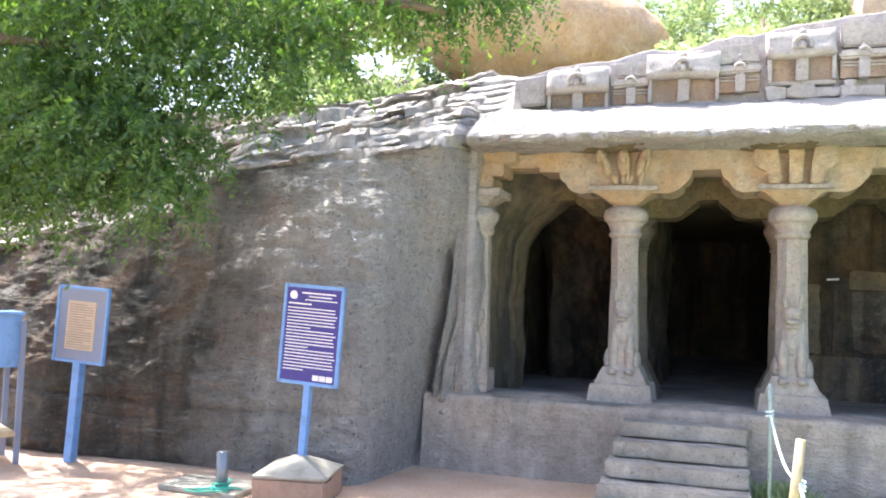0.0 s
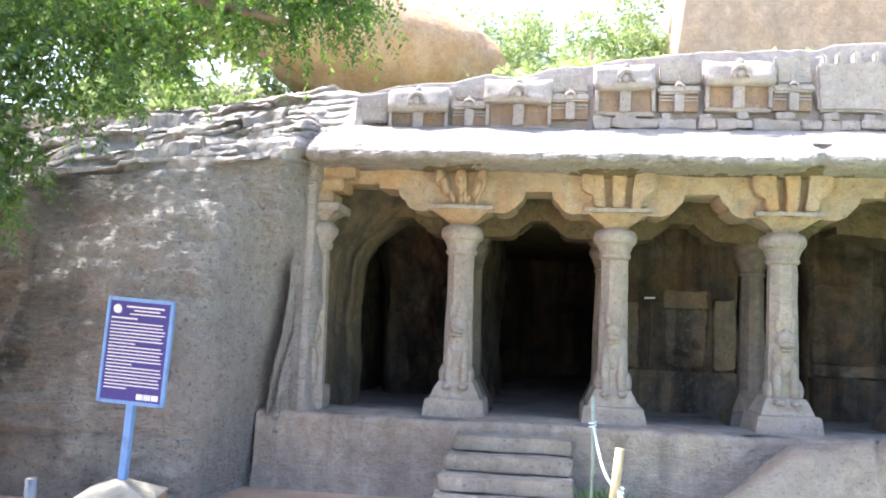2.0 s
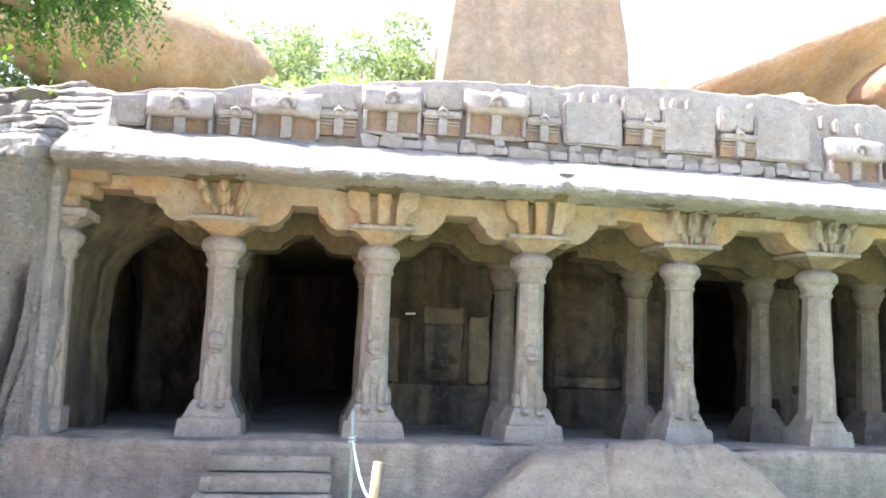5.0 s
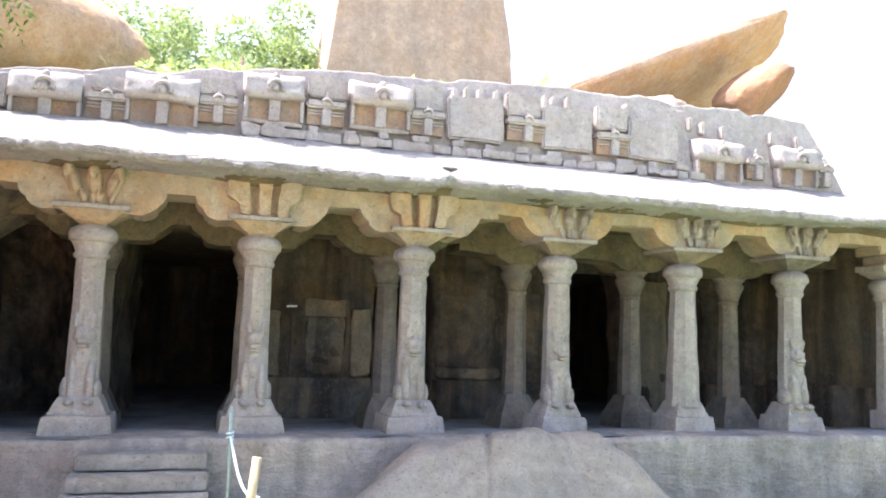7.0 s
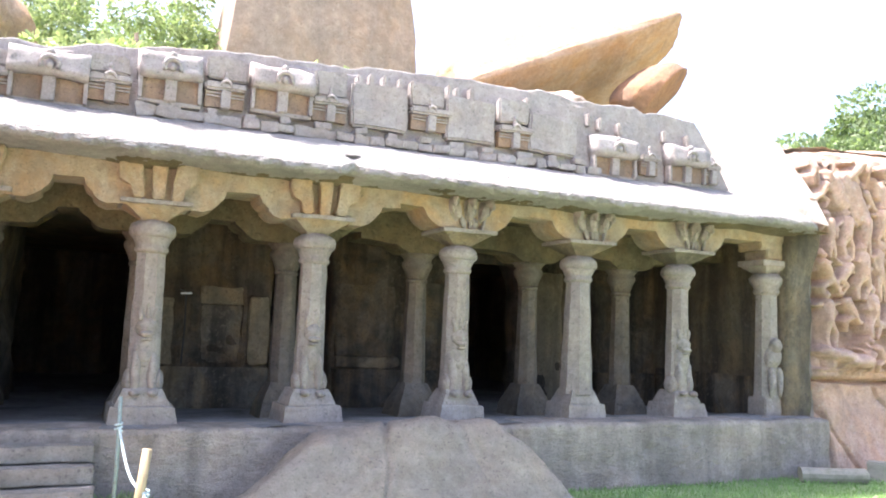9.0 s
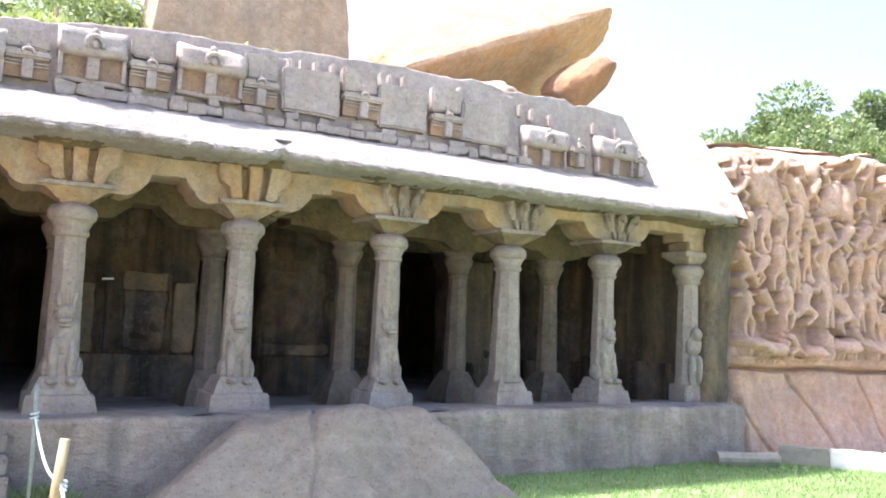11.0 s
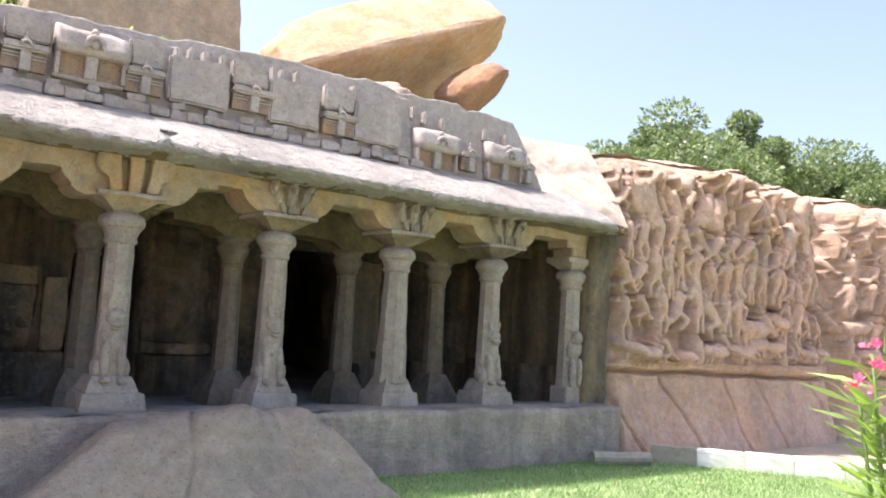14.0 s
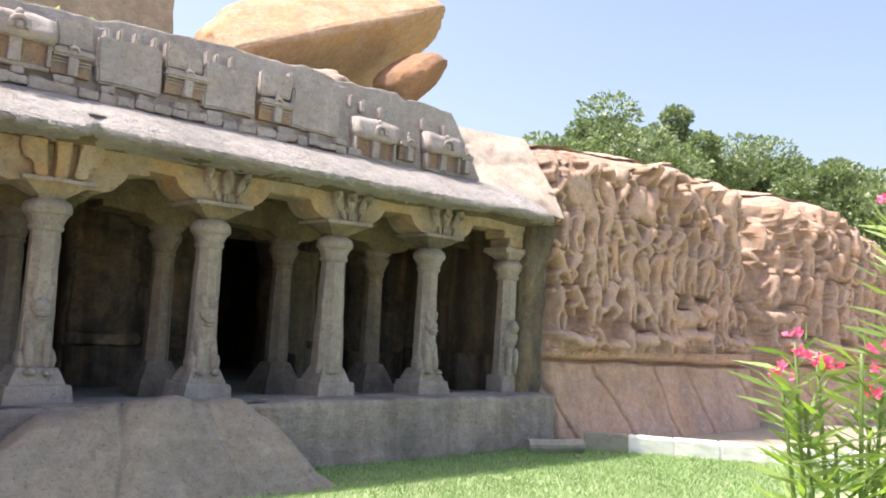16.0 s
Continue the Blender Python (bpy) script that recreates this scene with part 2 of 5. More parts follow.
def ground_mat():
    m, nt, b = node_mat("earth_and_turf")
    p = position(nt)
    sep = nt.nodes.new("ShaderNodeSeparateXYZ")
    nt.links.new(p, sep.inputs[0])
    n1 = noise_tex(nt, p, 1.2, 6.0, 0.6, 0.3)
    n2 = noise_tex(nt, p, 30.0, 4.0, 0.7)
    soil = ramp(nt, n1, [(0.3, (0.36, 0.245, 0.175)), (0.7, (0.50, 0.37, 0.285))])
    turf = ramp(nt, n1, [(0.3, (0.20, 0.27, 0.13)), (0.7, (0.32, 0.39, 0.21))])
    edge = nt.nodes.new("ShaderNodeMath")
    edge.operation = "ADD"
    nt.links.new(sep.outputs["X"], edge.inputs[0])
    nt.links.new(n1, edge.inputs[1])
    mr = nt.nodes.new("ShaderNodeMapRange")
    mr.inputs[1].default_value, mr.inputs[2].default_value = 0.75, 1.0
    nt.links.new(edge.outputs[0], mr.inputs[0])
    col = mix(nt, "MIX", mr.outputs[0], soil, turf)
    # trodden grey earth behind the kerb
    along = nt.nodes.new("ShaderNodeVectorMath")
    along.operation = "DOT_PRODUCT"
    along.inputs[1].default_value = (0.766, 0.643, 0.0)
    nt.links.new(p, along.inputs[0])
    behind = nt.nodes.new("ShaderNodeMapRange")
    behind.inputs[1].default_value, behind.inputs[2].default_value = 15.0, 15.1
    nt.links.new(along.outputs["Value"], behind.inputs[0])
    col = mix(nt, "MIX", behind.outputs[0], col, ramp(nt, n1, [(0.3, (0.26, 0.235, 0.185)), (0.7, (0.36, 0.32, 0.26))]))
    col = mix(nt, "OVERLAY", 0.4, col, ramp(nt, n2, [(0.3, (0.25,) * 3), (0.7, (0.75,) * 3)]))
    nt.links.new(col, b.inputs["Base Color"])
    b.inputs["Roughness"].default_value = 0.95
    bump(nt, b, [(n1, 0.3), (n2, 0.5)], 0.03)
    return m


GROUND = ground_mat()


def hill_mat():
    m, nt, b = node_mat("hill_turf_and_rock")
    p = position(nt)
    n1 = noise_tex(nt, p, 0.6, 6.0, 0.65, 0.4)
    n2 = noise_tex(nt, p, 14.0, 5.0, 0.7)
    col = ramp(nt, n1, [(0.38, (0.40, 0.36, 0.31)), (0.47, (0.30, 0.30, 0.16)), (0.65, (0.22, 0.28, 0.08))])
    col = mix(nt, "OVERLAY", 0.4, col, ramp(nt, n2, [(0.3, (0.25,) * 3), (0.7, (0.75,) * 3)]))
    nt.links.new(col, b.inputs["Base Color"])
    b.inputs["Roughness"].default_value = 0.95
    bump(nt, b, [(n1, 0.5), (n2, 0.5)], 0.05)
    return m


HILL = hill_mat()

# ---- building tools ----
_rng = np.random.default_rng(5)
_TAB = _rng.random(65536)


def vnoise(p, seed=0):
    """Smooth lattice noise in -1..1 for an (n, 3) array."""
    p = np.asarray(p, float)
    i = np.floor(p).astype(np.int64)
    f = p - i
    f = f * f * (3 - 2 * f)
    out = np.zeros(len(p))
    for dx in (0, 1):
        for dy in (0, 1):
            for dz in (0, 1):
                h = ((i[:, 0] + dx) * 7349 + (i[:, 1] + dy) * 9151 + (i[:, 2] + dz) * 3571 + seed * 1013) & 65535
                w = (f[:, 0] if dx else 1 - f[:, 0]) * (f[:, 1] if dy else 1 - f[:, 1]) * (f[:, 2] if dz else 1 - f[:, 2])
                out += w * _TAB[h]
    return out * 2 - 1


def fbm(p, scale=1.0, octaves=4, seed=0, gain=0.5):
    p = np.asarray(p, float) * scale
    a, s = np.zeros(len(p)), 1.0
    for k in range(octaves):
        a += s * vnoise(p + 17.3 * k, seed + k)
        p, s = p * 2.03, s * gain
    return a


def mesh_from(name, verts, faces, mat, smooth=True):
    me = bpy.data.meshes.new(name)
    me.from_pydata([tuple(v) for v in verts], [], [tuple(f) for f in faces])
    me.materials.append(mat)
    if smooth:
        me.polygons.foreach_set("use_smooth", [True] * len(me.polygons))
    me.update()
    return me


def grid_faces(nu, nv, flip=False):
    i = (np.arange(nu - 1)[:, None] * nv + np.arange(nv - 1)[None, :]).ravel()
    f = np.stack([i, i + nv, i + nv + 1, i + 1], 1)
    return f[:, ::-1] if flip else f


def sheet(name, nu, nv, fn, mat, flip=False, smooth=True):
    """A surface fn(u, v) -> (n, 3) over the unit square."""
    u, v = np.meshgrid(np.linspace(0, 1, nu), np.linspace(0, 1, nv), indexing="ij")
    pts = fn(u.ravel(), v.ravel())
    return mesh_from(name, pts, grid_faces(nu, nv, flip), mat, smooth)


def part_mesh(name, me, parent=None, label="", loc=None):
    ob = new(name, me)
    if parent:
        ob.parent = parent
    if loc:
        ob.location = loc
    return tagged(ob, label)


def bm_mesh(name, bm, mat, smooth=False):
    me = bpy.data.meshes.new(name)
    bmesh.ops.recalc_face_normals(bm, faces=bm.faces)
    bm.to_mesh(me)
    bm.free()
    me.materials.append(mat)
    if smooth:
        me.polygons.foreach_set("use_smooth", [True] * len(me.polygons))
    return me


def part(name, bm, material, parent=None, label="", smooth=False):
    return part_mesh(name, bm_mesh(name, bm, material, smooth), parent, label)


def empty(name, loc, label, category, group="", kind="", rz=0.0):
    e = new(name)
    e.location = loc
    e.rotation_euler = (0, 0, radians(rz))
    return tagged(e, label, category, group, kind)


def box_bm(sx, sy, sz, c=(0, 0, 0), bevel=0.0, rough=0.0, cuts=0, seed=0, taper=1.0, bm=None):
    """A block resting with its middle at c; bevelled, optionally cut up and roughened."""
    b = bmesh.new()
    bmesh.ops.create_cube(b, size=1.0)
    for v in b.verts:
        k = taper if v.co.z > 0 else 1.0
        v.co = Vector((v.co.x * sx * k, v.co.y * sy * k, v.co.z * sz))
    if cuts:
        bmesh.ops.subdivide_edges(b, edges=b.edges[:], cuts=cuts, use_grid_fill=True)
    if bevel:
        bmesh.ops.bevel(b, geom=[e for e in b.edges if len(e.link_faces) == 2 and e.calc_face_angle(0) > 0.8], offset=bevel, segments=2, affect="EDGES", clamp_overlap=True)
    if rough:
        co = np.array([v.co for v in b.verts]) + np.array(c)
        d = np.stack([fbm(co, 4.0, 3, seed + s) for s in (0, 40, 80)], 1) * rough
        for v, q in zip(b.verts, d):
            v.co += Vector(q)
    for v in b.verts:
        v.co += Vector(c)
    if bm is None:
        return b
    tmp = bpy.data.meshes.new("tmp")
    b.to_mesh(tmp)
    b.free()
    bm.from_mesh(tmp)
    bpy.data.meshes.remove(tmp)
    return bm


def lathe_bm(profile, sides=8, c=(0, 0, 0), turn=None, square=0.0):
    """A turned or faceted body from (radius, height) pairs. sides=4 with turn=45 degrees gives square blocks."""
    b = bmesh.new()
    turn = math.pi / sides if turn is None else turn
    rings = []
    for r, z in profile:
        ring = []
        for k in range(sides):
            a = turn + 2 * math.pi * k / sides
            ring.append(b.verts.new((c[0] + r * math.cos(a), c[1] + r * math.sin(a), c[2] + z)))
        rings.append(ring)
    for lo, hi in zip(rings, rings[1:]):
        for k in range(sides):
            b.faces.new((lo[k], lo[(k + 1) % sides], hi[(k + 1) % sides], hi[k]))
    b.faces.new(rings[0][::-1])
    b.faces.new(rings[-1])
    return b


def roughen(b, amount, scale=5.0, seed=0):
    co = np.array([v.co for v in b.verts])
    d = np.stack([fbm(co, scale, 3, seed + s) for s in (0, 40, 80)], 1) * amount
    for v, q in zip(b.verts, d):
        v.co += Vector(q)
    return b


def extrude_bm(outline, y0, y1, cuts=0):
    """A closed outline in x, z drawn out from y0 to y1."""
    b = bmesh.new()
    a = [b.verts.new((x, y0, z)) for x, z in outline]
    c = [b.verts.new((x, y1, z)) for x, z in outline]
    n = len(outline)
    for i in range(n):
        b.faces.new((a[i], a[(i + 1) % n], c[(i + 1) % n], c[i]))
    b.faces.new(a[::-1])
    b.faces.new(c)
    return b


def blobs_mesh(name, blobs, mat, res=2, rough=0.0, seed=0):
    """Rounded masses grown together: (x, y, z, rx, ry, rz[, tilt]) each."""
    b = bmesh.new()
    for q in blobs:
        x, y, z, rx, ry, rz = q[:6]
        m = Matrix.Translation((x, y, z))
        if len(q) > 6:
            m = m @ Matrix.Rotation(radians(q[6]), 4, "Y")
        bmesh.ops.create_icosphere(b, subdivisions=res, radius=1.0, matrix=m @ Matrix.Diagonal((rx, ry, rz, 1)))
    if rough:
        roughen(b, rough, 9.0, seed)
    return bm_mesh(name, b, mat, True)


def tube_bm(pts, radii, sides=8, bm=None):
    b = bm or bmesh.new()
    rings = []
    pts = [Vector(p) for p in pts]
    for i, p in enumerate(pts):
        t = (pts[min(i + 1, len(pts) - 1)] - pts[max(i - 1, 0)]).normalized()
        n = t.cross(Vector((0.31, 0.2, 0.93)) if abs(t.z) < 0.95 else Vector((1, 0, 0))).normalized()
        w = t.cross(n)
        r = radii[i] if hasattr(radii, "__len__") else radii
        rings.append([b.verts.new(p + r * (math.cos(a) * n + math.sin(a) * w)) for a in (2 * math.pi * k / sides for k in range(sides))])
    for lo, hi in zip(rings, rings[1:]):
        for k in range(sides):
            b.faces.new((lo[k], lo[(k + 1) % sides], hi[(k + 1) % sides], hi[k]))
    b.faces.new(rings[0][::-1])
    b.faces.new(rings[-1])
    return b


def leaves_mesh(name, base, way, size, width, mat, rng, fold=0.25):
    """One four-cornered leaf at each base point, along way."""
    n = len(base)
    side = np.cross(way, rng.normal(size=(n, 3)))
    side /= np.linalg.norm(side, axis=1)[:, None] + 1e-9
    up = np.cross(side, way)
    s = size[:, None]
    tip = base + way * s
    mid = base + way * s * 0.45 + up * s * fold * 0.3
    v = np.empty((n * 4, 3))
    v[0::4], v[1::4], v[2::4], v[3::4] = base, mid + side * s * width, tip, mid - side * s * width
    f = np.arange(n * 4).reshape(n, 4)
    me = bpy.data.meshes.new(name)
    me.vertices.add(n * 4)
    me.vertices.foreach_set("co", v.ravel())
    me.loops.add(n * 4)
    me.loops.foreach_set("vertex_index", f.ravel().astype(np.int32))
    me.polygons.add(n)
    me.polygons.foreach_set("loop_start", np.arange(0, n * 4, 4, dtype=np.int32))
    me.materials.append(mat)
    me.update(calc_edges=True)
    return me


def unit(v):
    return v / (np.linalg.norm(v, axis=1)[:, None] + 1e-9)

# ---- ground, hill and rock ----
def lerp_at(x, xs, ys):
    return np.interp(x, xs, ys)


ground_bm = bmesh.new()
bmesh.ops.create_grid(ground_bm, x_segments=60, y_segments=60, size=300)
ground = part("ground", ground_bm, GROUND)
tagged(ground, "reddish earth forecourt turning into short green lawn", "ground", kind="structure")

PX = [-30, -16, -10, -8.3, -6.9, -6.3, -5.3, -4.2, -3.85, -3.70, -3.56, -3.42, -3.2, -3.02]
P_YB = [7.8, 8.0, 8.25, 8.3, 8.35, 8.4, 8.4, 8.3, 8.3, 8.42, 9.25, 9.70, 9.72, 9.85]
P_YT = [9.3, 9.2, 9.2, 9.2, 9.2, 9.2, 9.2, 9.25, 9.3, 9.3, 9.32, 9.34, 9.38, 9.75]
P_ZT = [2.2, 2.3, 2.5, 2.9, 3.05, 3.55, 3.65, 3.80, 3.84, 3.86, 3.88, 3.9, 3.93, 3.95]
P_ZK = [4.0, 4.2, 4.5, 4.62, 4.92, 4.97, 5.08, 5.24, 5.36, 5.39, 5.42, 5.45, 5.48, 5.48]


def left_rock(u, v):
    x = -30 + 26.98 * (1 - (1 - u) ** 1.75)
    yb, yt, zt, zk = (lerp_at(x, PX, q) for q in (P_YB, P_YT, P_ZT, P_ZK))
    face, top = np.clip(v / 0.55, 0, 1), np.clip((v - 0.55) / 0.45, 0, 1)
    bulge = np.sin(face * np.pi) * 0.16
    y = yb + (yt - yb) * face ** 1.5 - bulge * np.clip((-3.5 - x) / 0.3, 0, 1)
    z = -0.05 + (zt + 0.05) * face
    # hewn terraces above the face
    steps = 13
    lane = np.floor(top * 12)
    cell = np.floor(x * 1.15 + 0.37 * lane + 0.3 * vnoise(np.stack([x, top * 5, x * 0], 1), 6))
    jump = _TAB[((cell * 7349 + lane * 971).astype(np.int64)) & 65535]
    wob = 0.45 * vnoise(np.stack([x * 0.5, top * 3, x * 0], 1), 4) + 1.7 * (jump - 0.5)
    s = np.clip(top * steps + wob * (top > 0.02) * (top < 0.97), 0, steps)
    k, fr = np.floor(s), s - np.floor(s)
    tread = (k + np.clip(fr / 0.62, 0, 1) * 0.12 + np.clip((fr - 0.62) / 0.38, 0, 1) * 0.88) / steps
    y = y + top * 2.3 + 0.17 * np.sin(fr * 2 * np.pi) * (top > 0) * (0.6 + 0.8 * vnoise(np.stack([x * 1.6, top * 9, x * 0], 1), 5))
    z = z + tread * np.maximum(zk - zt, 0.2)
    p = np.stack([x, y, z], 1)
    d = fbm(p, 0.9, 6, 11, 0.52) * 0.10 + fbm(p * (1.0, 1.0, 1.9), 4.2, 4, 15, 0.6) * 0.042
    grooves = np.abs(vnoise(np.stack([x * 1.1, y * 0, z * 0.12], 1), 9)) ** 0.6 * 0.06
    p[:, 1] += (d - 0.05 + grooves) * (face > 0.02)
    p[:, 2] += d * 0.8 * (top > 0)
    p[:, 1] += 0.10 * fbm(p, 2.6, 3, 19) * (top > 0)
    # leaning water-worn gully beside the jamb
    gx = -3.58 + 0.145 * z + 0.02 * np.sin(z * 4)
    p[:, 1] += (top == 0) * np.clip((3.1 - z) / 0.6, 0, 1) * (0.42 * np.exp(-((x - gx) / (0.055 + 0.03 * np.clip(1 - z / 3, 0, 1))) ** 2) + 0.12 * np.exp(-((x - gx - 0.17) / 0.03) ** 2))
    # crack low on the face
    p[:, 1] += 0.05 * np.exp(-((z - 0.72 - 0.05 * np.sin(x * 1.3)) / 0.025) ** 2) * (top == 0)
    return p


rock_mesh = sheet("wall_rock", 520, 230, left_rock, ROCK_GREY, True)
# terrace faces above the wall take the sun-lightened stone
rock_mesh.materials.append(SUNLIT_LEDGE_STONE)
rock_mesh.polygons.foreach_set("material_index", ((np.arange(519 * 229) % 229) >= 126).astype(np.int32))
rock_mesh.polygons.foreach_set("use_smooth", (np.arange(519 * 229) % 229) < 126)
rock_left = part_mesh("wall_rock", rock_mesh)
tagged(rock_left, "dark streaked granite rock face with hewn ledges on top", "rock face", kind="structure")


def shoulder_left(u, v):
    x = -3.45 + 1.0 * u
    y = 9.75 + 1.7 * v
    s = v * 9 + 0.5 * vnoise(np.stack([x * 1.2, y * 0.8, x * 0], 1), 33)
    s = np.clip(s, 0, 9)
    fr = s - np.floor(s)
    keep = np.clip((0.75 - u) / 0.4, 0, 1)
    st = (np.floor(s) + np.clip((fr - 0.6) / 0.4, 0, 1)) / 9 * keep + s / 9 * (1 - keep)
    y = y + 0.10 * np.sin(fr * 2 * np.pi) * keep
    z = 3.95 + 1.38 * st + 0.08 * u * (1 - v)
    p = np.stack([x, y, z], 1)
    p[:, 2] += fbm(p, 2.0, 4, 31) * 0.05
    return p


part_mesh("wall_rock_shoulder", sheet("wall_rock_shoulder", 40, 110, shoulder_left, SUNLIT_LEDGE_STONE, True))
tagged(bpy.data.objects["wall_rock_shoulder"], "pale hewn granite slope between ledges and cornice", "rock face", kind="structure")


def hill_height(x, y):
    front = lerp_at(x, [-60, -16, -3, -2.5, 0.5, 3.2, 9.2, 12, 20, 30, 60], [3.0, 3.5, 4.7, 4.7, 4.9, 5.1, 5.2, 5.1, 4.8, 3.5, 2.0])
    back = lerp_at(y, [11, 13, 16, 22, 40, 90], [0.0, 0.5, 1.1, 1.7, 2.0, 1.0])
    return front + back


def hill_fn(u, v):
    x, y = -60 + 120 * u, 11.0 + 70 * v ** 1.7
    z = hill_height(x, y)
    p = np.stack([x, y, z], 1)
    p[:, 2] += fbm(p * (1, 1, 0), 0.5, 5, 21) * 0.28 * np.clip((y - 11) / 1.5, 0.15, 1)
    p[:, 2] -= np.clip((v - 0.9) / 0.1, 0, 1) * 12
    return p


hill = part_mesh("hill_ground", sheet("hill_ground", 240, 90, hill_fn, HILL, True))
tagged(hill, "grassy granite hilltop behind the carved facade", "hill", kind="structure")

# ---- cave ----
X0, X1 = -3.05, 11.0


def plinth_fn(u, v):
    x = X0 - 0.42 + (X1 + 0.72 - X0) * u
    f = np.clip(v / 0.85, 0, 1)
    top = np.clip((v - 0.85) / 0.15, 0, 1)
    y = 9.66 - 0.05 * (1 - f) + 0.5 * top + 0.05 * np.maximum(0, (f - 0.93) / 0.07) ** 2
    z = -0.05 + 0.965 * f + 0.01 * top
    p = np.stack([x, y, z], 1)
    p[:, 1] += (fbm(p, 1.2, 5, 51) * 0.05 + fbm(p, 6, 3, 52) * 0.012) * (top == 0)
    p[:, 2] += fbm(p, 1.5, 3, 53) * 0.02 * (f > 0.9)
    return p


plinth = part_mesh("wall_plinth", sheet("wall_plinth", 340, 60, plinth_fn, PLINTH_STONE, True))
tagged(plinth, "rough grey granite plinth below the cave floor", "plinth", kind="structure")


def floor_fn(u, v):
    x, y = X0 - 0.3 + (X1 + 0.6 - X0) * u, 9.75 + 12.2 * v
    z = lerp_at(y, [9.75, 10.3, 10.9, 11.5, 14, 18.1], [0.915, 0.92, 0.88, 0.80, 0.74, 0.74])
    p = np.stack([x, y, z], 1)
    p[:, 2] += fbm(p, 1.6, 3, 61) * 0.012
    return p


part_mesh("floor", sheet("floor", 120, 80, floor_fn, FLOOR_STONE, True))
tagged(bpy.data.objects["floor"], "worn grey stone floor of the cave hall", "floor", kind="structure")


def ceiling_fn(u, v):
    x, y = X0 - 0.3 + (X1 + 0.6 - X0) * u, 9.6 + 12.4 * v
    z = lerp_at(y, [9.6, 10.7, 11.6, 12.4, 18.2], [3.97, 3.88, 3.86, 3.74, 3.66])
    p = np.stack([x, y, z], 1)
    p[:, 2] += fbm(p, 1.5, 4, 63) * 0.04
    return p


part_mesh("ceiling", sheet("ceiling", 120, 60, ceiling_fn, BOUNCE_OLIVE_STONE))
tagged(bpy.data.objects["ceiling"], "rough hewn ochre and grey stone ceiling", "ceiling", kind="structure")


def rough_wall(name, a, b, z0, z1, thick, mat, label, seed, amp=0.11, n=(70, 60), kind="structure", flared=True):
    """A hewn wall from a to b in plan, with thickness, the rough side facing left of a->b."""
    ax, ay = a
    bx, by = b
    ln = math.hypot(bx - ax, by - ay)
    nx, ny = (by - ay) / ln, -(bx - ax) / ln

    def fn(u, v):
        # v wraps: back, front edge, front, far edge
        t = np.clip((u - 0.04) / 0.92, 0, 1)
        wrap = np.where(u < 0.04, u / 0.04, np.where(u > 0.96, (1 - u) / 0.04, 1.0))
        x = ax + (bx - ax) * t - nx * thick * (1 - wrap)
        y = ay + (by - ay) * t - ny * thick * (1 - wrap)
        z = z0 + (z1 - z0) * v
        p = np.stack([x, y, z], 1)
        d = fbm(p, 1.2, 5, seed) * amp + fbm(p, 6.0, 2, seed + 9) * amp * 0.2
        edge = np.clip(1 - wrap, 0, 1) + np.exp(-np.minimum(t, 1 - t) * ln / 0.12)
        flare = np.clip((v - 0.62) / 0.3, 0, 1) ** 2 * edge * (0.13 if flared else 0.0) * np.where(t < 0.5, -1, 1)
        p[:, 0] += (bx - ax) / ln * (flare + edge * fbm(p, 1.6, 3, seed + 5) * 0.035)
        p[:, 1] += (by - ay) / ln * (flare + edge * fbm(p, 1.6, 3, seed + 5) * 0.035)
        p[:, 0] += nx * d
        p[:, 1] += ny * d
        return p

    ob = part_mesh(name, sheet(name, n[0], n[1], fn, mat, True))
    return tagged(ob, label, "wall", kind=kind)


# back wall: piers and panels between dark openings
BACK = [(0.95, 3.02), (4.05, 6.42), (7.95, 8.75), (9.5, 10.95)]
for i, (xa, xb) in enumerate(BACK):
    rough_wall("wall_back", (xa, 13.6), (xb, 13.6), 0.6, 3.9, 0.9, SHADED_CAVE_STONE, "stained hewn stone back wall, darkened for the cave's shade", 70 + i)
rough_wall("wall_back_lintel", (0.7, 13.65), (11.2, 13.65), 3.38, 3.95, 0.5, SHADED_CAVE_STONE, "stone lintel over the dark openings", 78, n=(130, 16))
rough_wall("wall_cell_end", (-3.4, 21.6), (11.2, 21.6), 0.5, 4.0, 0.4, SHADED_CAVE_STONE, "dark rear stone wall of the inner cells", 79)
rough_wall("wall_side", (-3.2, 12.6), (-3.2, 21.8), 0.5, 4.05, 0.5, SHADED_CAVE_STONE, "hewn side wall of the cave hall", 80, 0.08)
rough_wall("wall_side", (10.9, 21.8), (10.9, 10.1), 0.5, 4.05, 0.5, SHADED_SIDE_STONE, "hewn side wall of the cave hall", 81, 0.06)
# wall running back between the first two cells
rough_wall("wall_between_cells", (-1.02, 12.5), (-0.86, 16.4), 0.6, 3.9, 0.45, SHADED_CAVE_STONE, "hewn wall running back between two dark cells", 82, 0.09)
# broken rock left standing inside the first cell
rough_wall("wall_unfinished", (-2.78, 14.3), (-1.45, 14.9), 0.6, 3.9, 0.5, SHADED_CAVE_STONE, "broken unfinished rock standing in the dark cell", 83, 0.22)


